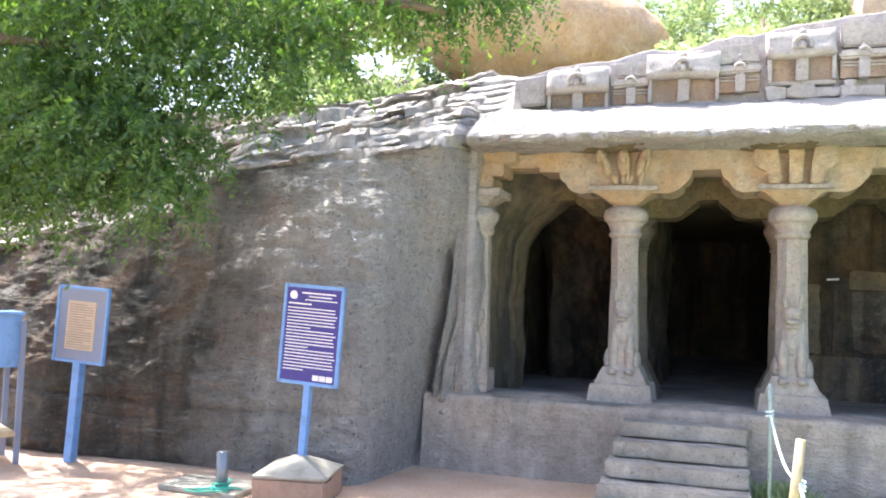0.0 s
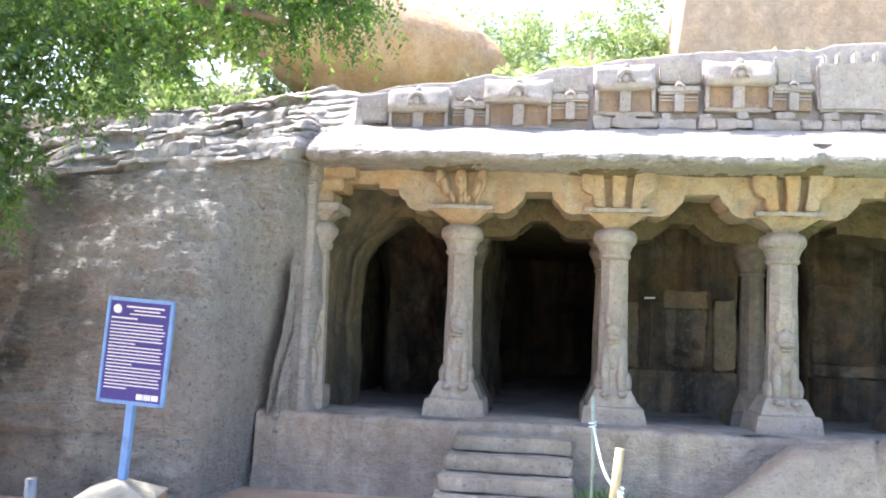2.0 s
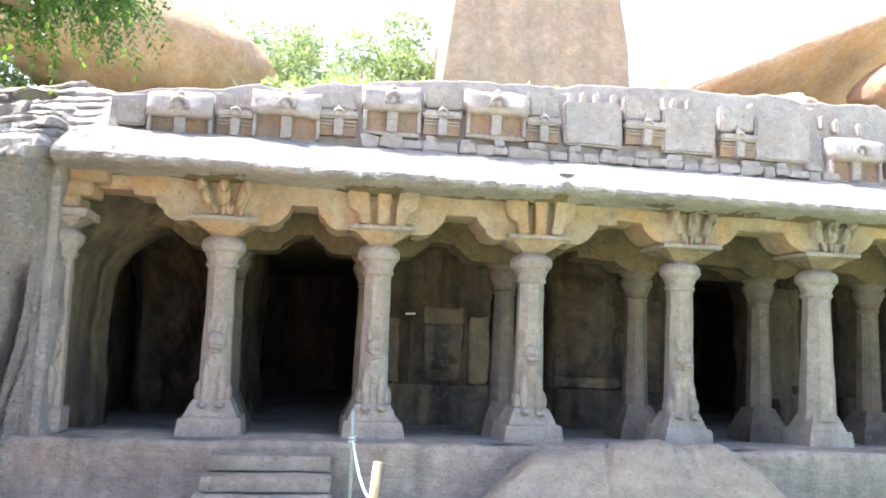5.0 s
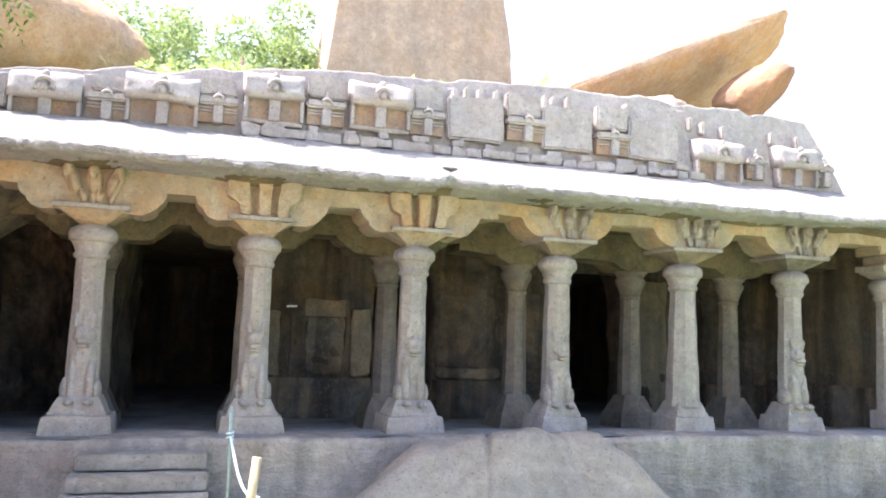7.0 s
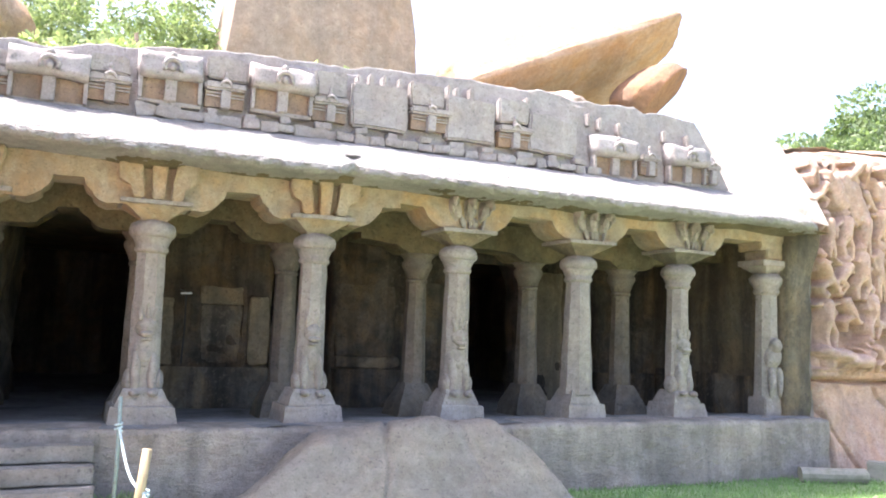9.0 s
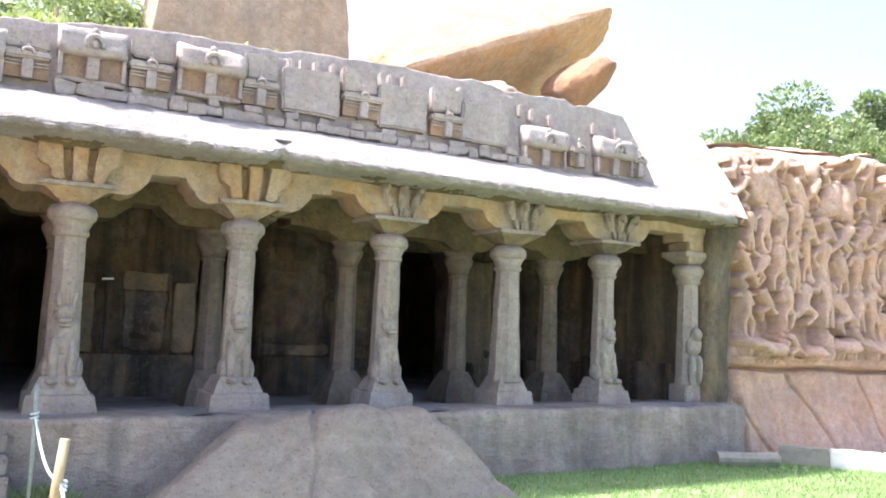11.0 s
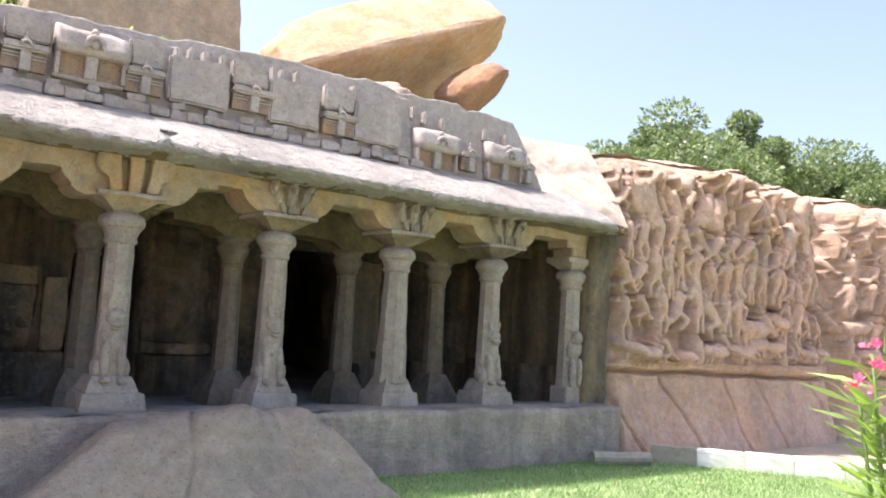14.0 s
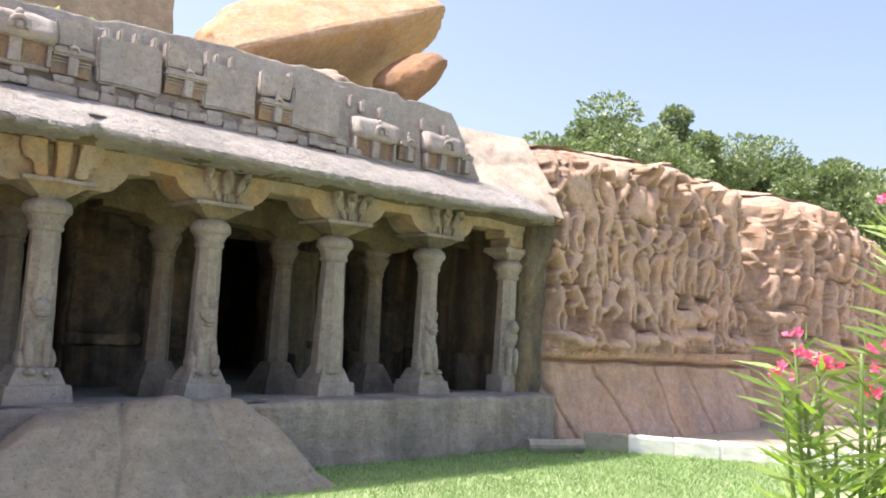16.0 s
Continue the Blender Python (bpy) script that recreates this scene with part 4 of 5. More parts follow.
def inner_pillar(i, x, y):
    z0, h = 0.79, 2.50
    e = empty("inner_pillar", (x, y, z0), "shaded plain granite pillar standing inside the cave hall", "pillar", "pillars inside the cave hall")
    tier(0.70, 0.64, -0.04, 0.20, SHADED_INNER_STONE, "base", e, i)
    tier(0.60, 0.37, 0.195, 0.50, SHADED_INNER_STONE, "base_step", e, i + 3)
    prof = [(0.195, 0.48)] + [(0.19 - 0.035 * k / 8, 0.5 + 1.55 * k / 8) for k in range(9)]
    part("shaft", roughen(lathe_bm(prof, 8), 0.009, 5.0, i), SHADED_INNER_STONE, e)
    part("neck", roughen(lathe_bm([(0.15, 2.04), (0.172, 2.06), (0.172, 2.09), (0.155, 2.11)], 12), 0.004, 8, i), SHADED_INNER_STONE, e, smooth=True)
    part("capital", roughen(lathe_bm([(0.155, 2.10), (0.20, 2.22), (0.245, 2.30), (0.25, 2.36), (0.215, 2.40), (0.25, 2.45), (0.30, 2.505)], 12), 0.008, 6, i), SHADED_INNER_STONE, e, "flaring worn capital", smooth=True)
    part("bracket", bracket_bm(INNER_LOBED if i < 3 else INNER_PLAIN, h, -0.33 - 0.006 * (i % 2), 0.33, i + 30), BOUNCE_OLIVE_STONE, e, "scalloped bracket with painted olive bounce light")
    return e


for i, x in enumerate(CX):
    pillar(i, x, 10.4, i != 4)
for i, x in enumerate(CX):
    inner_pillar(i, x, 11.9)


def pilaster(x, y, face, label):
    e = empty("pilaster", (x, y, FZ), label, "pilaster")
    part("base", box_bm(0.46, 0.4, 0.3, (0, 0, 0.13), 0.02, 0.01, 3, 5), PILLAR_STONE, e)
    part("shaft", roughen(lathe_bm([(0.21, 0.25), (0.19, 1.2), (0.18, 2.0)], 8), 0.01, 4, 3), PILLAR_STONE, e)
    part("cushion", roughen(lathe_bm([(0.19, 2.0), (0.22, 2.05), (0.20, 2.10), (0.27, 2.2), (0.28, 2.27), (0.2, 2.36)], 12), 0.006, 6, 2), PILLAR_STONE, e, smooth=True)
    part("abacus", box_bm(0.72, 0.6, 0.10, (0, 0, 2.52), 0.01, 0.01, 3, 6), PILLAR_STONE, e)
    part("echinus", roughen(lathe_bm([(0.2, 2.35), (0.42, 2.475)], 4, turn=math.pi / 4), 0.006, 6, 1), PILLAR_STONE, e)
    for k in range(3):
        part("corbel", box_bm(0.5 + 0.14 * k, 0.5, 0.16, (face * 0.07 * k, 0, 2.65 + 0.16 * k), 0.02, 0.012, 3, 20 + k), OCHRE_STONE, e, "stepped ochre-stained corbel block")
    part_mesh("lion_carving", blobs_mesh("lion_carving", [(0, -0.12, 0.95, 0.16, 0.14, 0.2), (0, -0.2, 1.15, 0.12, 0.11, 0.12), (-0.09, -0.2, 0.55, 0.06, 0.07, 0.25), (0.09, -0.2, 0.55, 0.06, 0.07, 0.25)], PILLAR_STONE, 3, 0.015, 3), e, "worn lion carved low on the pilaster")
    return e


pilaster(10.74, 10.42, -1, "engaged granite pilaster against the cave side wall")
pilaster(-2.98, 10.16, 1, "weathered half pillar against the cave jamb")

beam = part("beam", box_bm(14.0, 0.56, 0.32, (4.05, 10.42, 3.94), 0.02, 0.015, 12, 8), OCHRE_STONE)
tagged(beam, "ochre-stained stone architrave above the pillars", "beam", kind="structure")
beam2 = part("beam", box_bm(14.2, 0.60, 0.48, (3.95, 11.9, 3.78), 0.02, 0.015, 12, 9), BOUNCE_OLIVE_STONE)
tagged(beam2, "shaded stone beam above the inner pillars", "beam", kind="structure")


# ---- parapet shrines ----
def shrine(x, w, zr, big):
    e = empty("miniature_shrine", (x, 10.36, zr), "", "")
    e.parent = parapet
    d = 0.20 if big else 0.13
    if big:
        b = bmesh.new()
        arc = [(-d + 0.03, -0.12), (-d - 0.03, -0.09), (-d - 0.03, -0.02), (-d + 0.005, 0.03), (-d + 0.01, 0.10), (-d * 0.8, 0.165), (-d * 0.45, 0.21), (0.0, 0.225), (0.1, 0.22), (0.1, -0.12)]
        rows = []
        for k in range(9):
            xx = -w / 2 + w * k / 8
            rows.append([b.verts.new((xx, yy, zz)) for yy, zz in arc])
        for r0, r1 in zip(rows, rows[1:]):
            for k in range(len(arc)):
                b.faces.new((r0[k], r1[k], r1[(k + 1) % len(arc)], r0[(k + 1) % len(arc)]))
        b.faces.new(rows[0])
        b.faces.new(rows[-1][::-1])
        part("roof", roughen(b, 0.024, 5, int(zr * 100)), PARAPET_STONE, e, smooth=True)
        part("niche_panel", box_bm(w * 0.94, 0.12, 0.30, (0, 0.0, -0.24), 0.0, 0.006, 2, 1), NICHE_SHADOW_STONE, e, "recessed panel toned orange-brown for its shadow")
        for px, pw in ((-w * 0.47, 0.045), (0, 0.14), (w * 0.47, 0.045)):
            part("post", box_bm(pw, 0.14, 0.29, (px, -0.07, -0.25), 0.01, 0.008, 1, 2), PARAPET_STONE, e)
        part("sill", box_bm(w, 0.13, 0.05, (0, -0.03, -0.41), 0.012, 0.014, 3, 3), PARAPET_STONE, e)
        ring = []
        for k in range(17):
            a = -0.5 + (math.pi + 1.0) * k / 16
            ring.append((0.095 * math.cos(a), -d - 0.05, 0.0 + 0.095 * math.sin(a)))
        part("arch_ring", tube_bm(ring, 0.03, 6), PARAPET_STONE, e, smooth=True)
        part_mesh("arch_knob", blobs_mesh("arch_knob", [(0, -d - 0.03, 0, 0.05, 0.05, 0.055), (0, -d + 0.02, 0.15, 0.05, 0.05, 0.06)], PARAPET_STONE, 2, 0.006), e)
    else:
        part("roof", box_bm(w, 0.24, 0.10, (0, -0.02, 0.02), 0.03, 0.012, 3, 4), PARAPET_STONE, e)
        part("niche_panel", box_bm(w * 0.92, 0.10, 0.22, (0, 0.0, -0.13), 0, 0.004, 1, 5), NICHE_SHADOW_STONE, e, "recessed niche panel")
        part("post", box_bm(0.12, 0.16, 0.22, (0, -0.05, -0.14), 0.01, 0.008, 1, 6), PARAPET_STONE, e)
        for s in (-1, 1):
            for zz in (-0.06, -0.10):
                part("moulding", box_bm(w * 0.36, 0.13, 0.018, (s * w * 0.27, -0.01, zz), 0, 0.002, 1, 7), PARAPET_STONE, e)
        ring = [(0.06 * math.cos(a), -0.13, 0.03 + 0.06 * math.sin(a)) for a in (math.pi * k / 10 for k in range(11))]
        part("arch_ring", tube_bm(ring, 0.022, 6), PARAPET_STONE, e, smooth=True)
        part_mesh("finial", blobs_mesh("finial", [(0, -0.06, 0.11, 0.035, 0.035, 0.06), (0, -0.06, 0.18, 0.025, 0.025, 0.05)], PARAPET_STONE, 2, 0.004), e)
    return e


for x, w, z in ((-1.74, 0.78, 4.86), (-0.45, 0.84, 4.97), (0.88, 0.74, 5.16), (2.25, 0.80, 5.22), (7.45, 0.80, 4.98), (8.87, 0.74, 5.02)):
    shrine(x, w, z, True)
for x, w, z in ((-1.08, 0.48, 4.82), (0.20, 0.5, 4.92), (1.54, 0.52, 5.03), (2.90, 0.5, 5.05), (4.35, 0.62, 5.12), (5.70, 0.56, 5.05), (8.15, 0.36, 4.92), (9.42, 0.3, 4.92)):
    shrine(x, w, z, False)


def parapet_block(x, w, z0, z1, seed, depth=0.26):
    part("carved_block", box_bm(w, depth, z1 - z0, (x, 10.36, (z0 + z1) / 2), 0.03, 0.02, 5, seed), PARAPET_STONE, parapet, "unfinished plain carved block")


for k, (x, w, z0, z1) in enumerate(((-2.32, 0.36, 4.62, 4.95), (3.60, 0.80, 4.80, 5.42), (4.98, 0.78, 4.80, 5.42), (6.36, 0.84, 4.80, 5.38), (0.18, 0.46, 5.02, 5.26), (-1.05, 0.44, 4.92, 5.12), (1.55, 0.5, 5.15, 5.44), (2.92, 0.42, 5.14, 5.50),
                                    (4.3, 0.52, 5.22, 5.55), (5.68, 0.5, 5.18, 5.52))):
    parapet_block(x, w, z0, z1, 200 + k, 0.17 if k in (1, 2, 3) else 0.13)
for fx, fz in ((3.32, 5.5), (3.48, 5.52), (3.68, 5.53), (3.92, 5.54), (4.66, 5.56), (4.80, 5.55), (5.02, 5.57), (5.95, 5.58), (7.05, 5.50), (7.25, 5.45), (7.62, 5.42), (8.5, 5.42), (8.98, 5.40)):
    part("carved_fin", box_bm(0.075, 0.16, 0.20, (fx, 10.42, fz - 0.06), 0.02, 0.012, 2, int(fx * 100)), PARAPET_STONE, parapet)
rng = np.random.default_rng(8)
xx = 0.5
k = 0
while xx < 7.0:
    w = rng.uniform(0.16, 0.34)
    part("moulding_stone", box_bm(w, 0.22, rng.uniform(0.10, 0.15), (xx + w / 2, 10.335 + rng.uniform(-0.02, 0.03), 4.62), 0.012, 0.024, 4, 300 + k), PARAPET_STONE, parapet)
    if k % 2:
        part("moulding_stone", box_bm(w * rng.uniform(0.6, 1.0), 0.18, 0.09, (xx + w / 2, 10.345, 4.72), 0.012, 0.022, 4, 340 + k), PARAPET_STONE, parapet)
    xx += w + rng.uniform(-0.01, 0.02)
    k += 1

# ---- steps ----
for k, (yf, zt) in enumerate(((9.38, 0.79), (9.12, 0.61), (8.86, 0.43), (8.60, 0.25), (8.34, 0.08))):
    w = 1.32 + 0.06 * k
    b = box_bm(w, 0.40, 0.165, (-0.36 - 0.02 * k, yf + 0.20, zt - 0.082), 0.014, 0.013, 9, 400 + k)
    st = part("stone_step", b, STEP_STONE)
    tagged(st, "worn rough-hewn stone step leading to the cave", "step", "steps up to the cave")
    if k:
        b = box_bm(w * 0.96, 0.3, 0.2, (-0.36, yf + 0.35, zt - 0.2), 0.02, 0.03, 6, 430 + k)
        tagged(part("step_bed", b, STEP_STONE), "rubble bedding under a stone step", "rubble")


# ---- boulders ----
def front_boulder(u, v):
    x, y = 1.35 + 5.1 * u, 8.3 + 1.6 * v
    planes = np.stack([(x - 1.42 - 0.25 * (y - 9)) / 1.30, (6.08 - x) / 1.05, (y - 8.35) / 0.80, (9.95 - y) / 0.5, np.full(len(x), 0.93) + 0.02 * (x - 4), (x - 1.5 + 0.9 * (y - 8.4)) / 1.5], 0)
    q = np.clip(-np.log(np.exp(-14 * planes).sum(0)) / 14, 0, 1)
    h = 1.13 * q
    h = h - 0.07 * np.exp(-((x - 3.45 - 0.25 * (y - 9)) / 0.03) ** 2) - 0.05 * np.exp(-((x - 4.5 + 0.35 * (y - 9)) / 0.025) ** 2)
    h = h + 0.035 * vnoise(np.stack([x * 2.2, y * 2.2, x * 0], 1), 8) * np.clip(q * 3, 0, 1)
    p = np.stack([x, y, h], 1)
    p[:, 2] += (fbm(p, 1.1, 5, 140) * 0.09 + fbm(p, 6, 3, 144) * 0.012) * np.clip(q * 4, 0, 1) - 0.06
    p[:, 0] += fbm(p, 1.3, 3, 147) * 0.08
    return p


fb = part_mesh("boulder", sheet("boulder", 220, 130, front_boulder, BOULDER_GREY))
tagged(fb, "broad flat-topped grey granite boulder on the lawn", "boulder")


def boulder(loc, size, tilt, mat, label, seed, cuts=(), res=5, amp=0.10, power=0.8, sharp=0.92):
    b = bmesh.new()
    bmesh.ops.create_icosphere(b, subdivisions=res, radius=1.0)
    co = np.array([v.co for v in b.verts])
    n = co.copy()
    sgn = np.sign(co)
    co = sgn * np.abs(co) ** power
    d = fbm(n, 1.2, 5, seed) * amp + fbm(n, 5.0, 3, seed + 7) * amp * 0.15
    co = co + n * d[:, None]
    for nx, ny, nz, lim in cuts:
        q = np.array((nx, ny, nz), float)
        q /= np.linalg.norm(q)
        s = co @ q
        over = np.maximum(s - lim, 0)
        co = co - np.outer(over * sharp, q)
    for v, c in zip(b.verts, co):
        v.co = Vector(c * np.array(size))
    ob = part("boulder", b, mat, smooth=True)
    ob.matrix_world = pose(*loc, *tilt)
    return tagged(ob, label, "boulder")


boulder((-3.55, 16.2, 7.3), (2.55, 2.0, 1.25), (0, 14, 8), BOULDER_ORANGE, "long rounded brown granite boulder on the hilltop", 150)
boulder((4.85, 18.8, 8.4), (2.75, 2.2, 4.3), (0, 3, 0), BOULDER_PALE, "huge upright pale granite boulder standing on the hill", 160, ((-1, 0, 0.12, 0.80), (1, 0, 0.36, 0.72), (0.6, 0, 0.8, 0.84), (0, -1, 0.1, 0.7)), 5, 0.09)
boulder((11.78, 18.6, 9.2), (4.5, 3.0, 2.15), (0, -25, 4), BOULDER_ORANGE, "great wedge-shaped boulder leaning out over the hilltop", 170, ((0.0, -0.70, -0.72, 0.08), (0, -0.75, 0.66, 0.44)), 6, 0.13, 1.0, 0.88)
boulder((13.45, 17.0, 8.52), (1.08, 0.9, 0.60), (0, -38, 10), BOULDER_RED, "reddish rounded boulder wedged under the leaning slab", 180, ((0, -0.8, -0.6, 0.5),))
boulder((9.3, 16.4, 7.15), (1.5, 0.8, 0.6), (0, -12, 0), BOULDER_PALE, "low broken granite outcrop beside the leaning slab", 185, (), 5, 0.2)
boulder((3.0, 12.2, 5.75), (0.5, 0.4, 0.32), (0, 0, 20), PARAPET_STONE, "small weathered stone lying on the parapet", 186, (), 4)
boulder((1.6, 12.6, 5.7), (0.65, 0.5, 0.36), (0, 0, 0), PARAPET_STONE, "small pale stone among the hill grass", 187, (), 4)
boulder((-6.4, 15.4, 5.55), (1.3, 1.2, 0.9), (0, 0, 0), ROCK_GREY, "dark grey boulder under the trees", 188, (), 5)
boulder((-9.0, 13.2, 4.7), (1.6, 1.2, 0.7), (0, 5, 0), ROCK_GREY, "low mossy boulder behind the ledges", 189, (), 5)


# ---- notice boards ----
def board(loc, rz, w, h, zc, face_mat, frame_mat, post_mat, label, post_w, fill, lean=3.0):
    e = empty("notice_board", loc, label, "notice board", rz=rz)
    e.rotation_euler = (0, radians(lean), radians(rz))
    panel = part("panel", box_bm(w, 0.025, h, (0, 0, zc), 0.003), face_mat, e)
    t = 0.035
    for dx in (-1, 1):
        part("frame_side", box_bm(t, 0.05, h + t, (dx * (w / 2), 0, zc), 0.005), frame_mat, e)
    for dz in (-1, 1):
        part("frame_rail", box_bm(w - t - 0.004, 0.05, t, (0, 0, zc + dz * h / 2), 0.005), frame_mat, e)
    part("post", box_bm(post_w, post_w, zc - h / 2 + 0.02, (0, 0.03, (zc - h / 2) / 2), 0.006), post_mat, e)
    fill(panel, w, h, zc)
    return e


def bars(e, rows, w, zc, mat, seed, y=-0.016):
    r = np.random.default_rng(seed)
    for z, x0, x1, t in rows:
        me = bm_mesh("text_bar", box_bm((x1 - x0), 0.004, t, ((x0 + x1) / 2, y, zc + z), 0.0), mat)
        part_mesh("text_bar", me, e)


def blue_text(e, w, h, zc):
    rows = [(h * 0.43, -0.14, 0.25, 0.015), (h * 0.395, -0.06, 0.21, 0.012), (h * 0.36, -0.10, 0.27, 0.011), (h * 0.315, -0.29, -0.02, 0.015)]
    z = h * 0.27
    r = np.random.default_rng(3)
    for k in range(20):
        short = k in (6, 12, 19)
        rows.append((z, -0.29, r.uniform(-0.12, 0.1) if short else r.uniform(0.25, 0.29), 0.0105))
        z -= h * 0.0335
    bars(e, rows, w, zc, WHITE_PAINT, 1)
    part("emblem", roughen(lathe_bm([(0.045, -0.002), (0.045, 0.002)], 14), 0.004, 30), WHITE_PAINT, e).matrix_local = pose(-0.235, -0.017, zc + h * 0.40, 90, 0, 0)
    for k in range(3):
        part("badge", box_bm(0.07, 0.004, 0.055, (0.095 + 0.078 * k, -0.016, zc - h * 0.435), 0), WHITE_PAINT, e, "small white badge")


board((-4.07, 7.62, 0.25), 0, 0.66, 1.0, 1.42, NAVY_PAINT, BLUE_PAINT, BLUE_PAINT, "navy information board in a pale blue frame on a post", 0.075, blue_text)
foot = empty("concrete_footing", (-4.07, 7.62, 0.0), "earth-stained concrete footing block with a sloped top", "footing", rz=12)
part("block", box_bm(0.74, 0.74, 0.27, (0, 0, 0.13), 0.02, 0.012, 4, 500), CONCRETE_EARTH, foot)
part("cap", roughen(lathe_bm([(0.53, 0.262), (0.53, 0.285), (0.10, 0.42), (0.05, 0.43)], 4, turn=math.pi / 4), 0.006, 5), CONCRETE, foot, "mossy sloped concrete cap")


def tablet(e, w, h, zc):
    part("tablet", box_bm(w * 0.58, 0.012, h * 0.66, (0.0, -0.018, zc - 0.01), 0.004, 0.003, 2, 2), NOTICE_STONE, e, "cream stone tablet with faded lettering")
    rows = [(h * 0.27 - 0.030 * k, -w * 0.24, w * (0.24 if k % 5 else 0.10), 0.010) for k in range(18)]
    bars(e, rows, w, zc, NOTICE_INK, 4, -0.0262)


board((-7.30, 7.9, 0.0), 2, 0.70, 0.88, 1.63, GREY_BLUE, BLUE_PAINT, BLUE_PAINT, "grey-blue framed notice with a cream tablet on a post", 0.11, tablet)

# blue box on a stand at the edge of the forecourt
box_e = empty("blue_box_on_stand", (-8.05, 7.45, 0.0), "pale blue metal box on a rusty pipe stand", "collection box", rz=-30)
part("box", box_bm(0.55, 0.5, 0.62, (-0.12, 0, 1.42), 0.02), BLUE_PAINT, box_e)
part("lid", box_bm(0.62, 0.56, 0.04, (-0.12, 0, 1.74), 0.012), BLUE_PAINT, box_e)
for dx, dy in ((-0.38, -0.24), (0.24, -0.24), (-0.38, 0.24), (0.24, 0.24)):
    part("leg", box_bm(0.06, 0.06, 1.66, (dx, dy, 0.83), 0.006), GREY_BLUE, box_e)
for zz in (0.42, 1.0):
    part("shelf_bar", box_bm(0.66, 0.05, 0.05, (-0.07, -0.24, zz), 0.006), BAMBOO, box_e)
part("foot_plank", box_bm(0.75, 0.5, 0.06, (-0.05, -0.05, 0.36), 0.01), BAMBOO, box_e, "rusty brown plank shelf")

# short pipe with green twine
pipe = empty("pipe_stub", (-4.88, 7.45, 0.0), "short grey pipe stub tied with green twine", "pipe")
part("pipe", tube_bm([(0, 0, -0.02), (0, 0, 0.2), (0.005, 0, 0.42)], 0.062, 14), PIPE_GREY, pipe, smooth=True)
r = np.random.default_rng(12)
coil = [(0.085 * math.cos(a * 0.7) * (1 + 0.2 * math.sin(a)), 0.085 * math.sin(a * 0.7) * (1 + 0.15 * math.cos(2 * a)), 0.02 + 0.0035 * a) for a in np.linspace(0, 30, 70)]
part("twine", tube_bm(coil, 0.009, 5), NET_GREEN, pipe, "green twine wound at the foot")
pad = part("concrete_pad", box_bm(0.95, 0.6, 0.06, (-5.05, 7.55, 0.025), 0.015, 0.012, 5, 520), CONCRETE)
tagged(pad, "low mossy concrete pad set in the earth", "concrete pad")
loops = []
for a in np.linspace(0, 14, 60):
    loops.append((-4.85 + 0.035 * a * math.cos(a * 1.7) * 0.6, 7.30 + 0.02 * a * math.sin(a * 1.3) * 0.6, 0.07 + 0.008 * math.sin(a * 5)))
tagged(part("green_twine", tube_bm(loops, 0.008, 5), NET_GREEN), "loose tangle of green twine on the concrete pad", "twine")

# ---- bamboo handrail with rope ----
rail = empty("rope_post", (0.49, 8.7, 0.0), "thin faded teal stake with pale rope beside the steps", "stake")
part("stake", tube_bm([(0, 0, 0), (0.01, 0, 0.7), (0.0, 0, 1.36)], 0.02, 10), STAKE_TEAL, rail, smooth=True)
part("knot", tube_bm([(0.035 * math.cos(a), 0.035 * math.sin(a), 1.03 + 0.006 * a) for a in np.linspace(0, 14, 50)], 0.009, 5), ROPE_BLUE, rail, "pale blue rope wound round the stake")
rail2 = empty("rope_post", (0.66, 7.75, 0.0), "cut pale bamboo post leaning beside the steps", "stake")
part("stake", tube_bm([(-0.06, -0.05, 0), (-0.02, -0.02, 0.5), (0.03, 0.0, 0.99)], 0.042, 12), BAMBOO, rail2, smooth=True)
part("knot", tube_bm([(0.02 + 0.05 * math.cos(a), 0.05 * math.sin(a), 0.55 + 0.006 * a) for a in np.linspace(0, 14, 50)], 0.009, 5), ROPE_BLUE, rail2, "rope knot")
rp = [(0.50 + 0.15 * t, 8.68 - 0.9 * t, 1.05 - 0.42 * t - 0.12 * math.sin(math.pi * t)) for t in np.linspace(0, 1, 20)]
tagged(part("rope", tube_bm(rp, 0.013, 6), ROPE_BLUE), "pale blue rope slung between two stakes", "rope")
rp = [(0.68 + 0.1 * t, 7.72 - 0.7 * t, 0.62 - 0.55 * t) for t in np.linspace(0, 1, 10)]
tagged(part("rope", tube_bm(rp, 0.016, 6), ROPE_BLUE), "pale rope running down to the grass", "rope")

# ---- kerb ----
kerb = empty("kerb", (0, 0, 0), "low whitewashed kerb edging the lawn", "kerb", kind="structure")
ka, kb = Vector((11.78, 9.36, 0)), Vector((15.64, 4.76, 0))
dirv = (kb - ka).normalized()
ang = math.degrees(math.atan2(dirv.y, dirv.x))
for k in range(8):
    c = ka + dirv * (0.4 + 0.78 * k)
    ob = part("kerb_stone", box_bm(0.776, 0.30, 0.34, (0, 0, 0.12), 0.025, 0.012, 4, 540 + k), WHITEWASH if k else CONCRETE, kerb)
    ob.matrix_local = pose(c.x, c.y, 0, 0, 0, ang)
log = part("kerb_log", roughen(tube_bm([(10.4, 9.43, 0.11), (10.9, 9.18, 0.12), (11.33, 9.0, 0.12)], 0.125, 12), 0.02, 4), CONCRETE)
tagged(log, "fallen grey stone roller lying at the plinth foot", "stone")

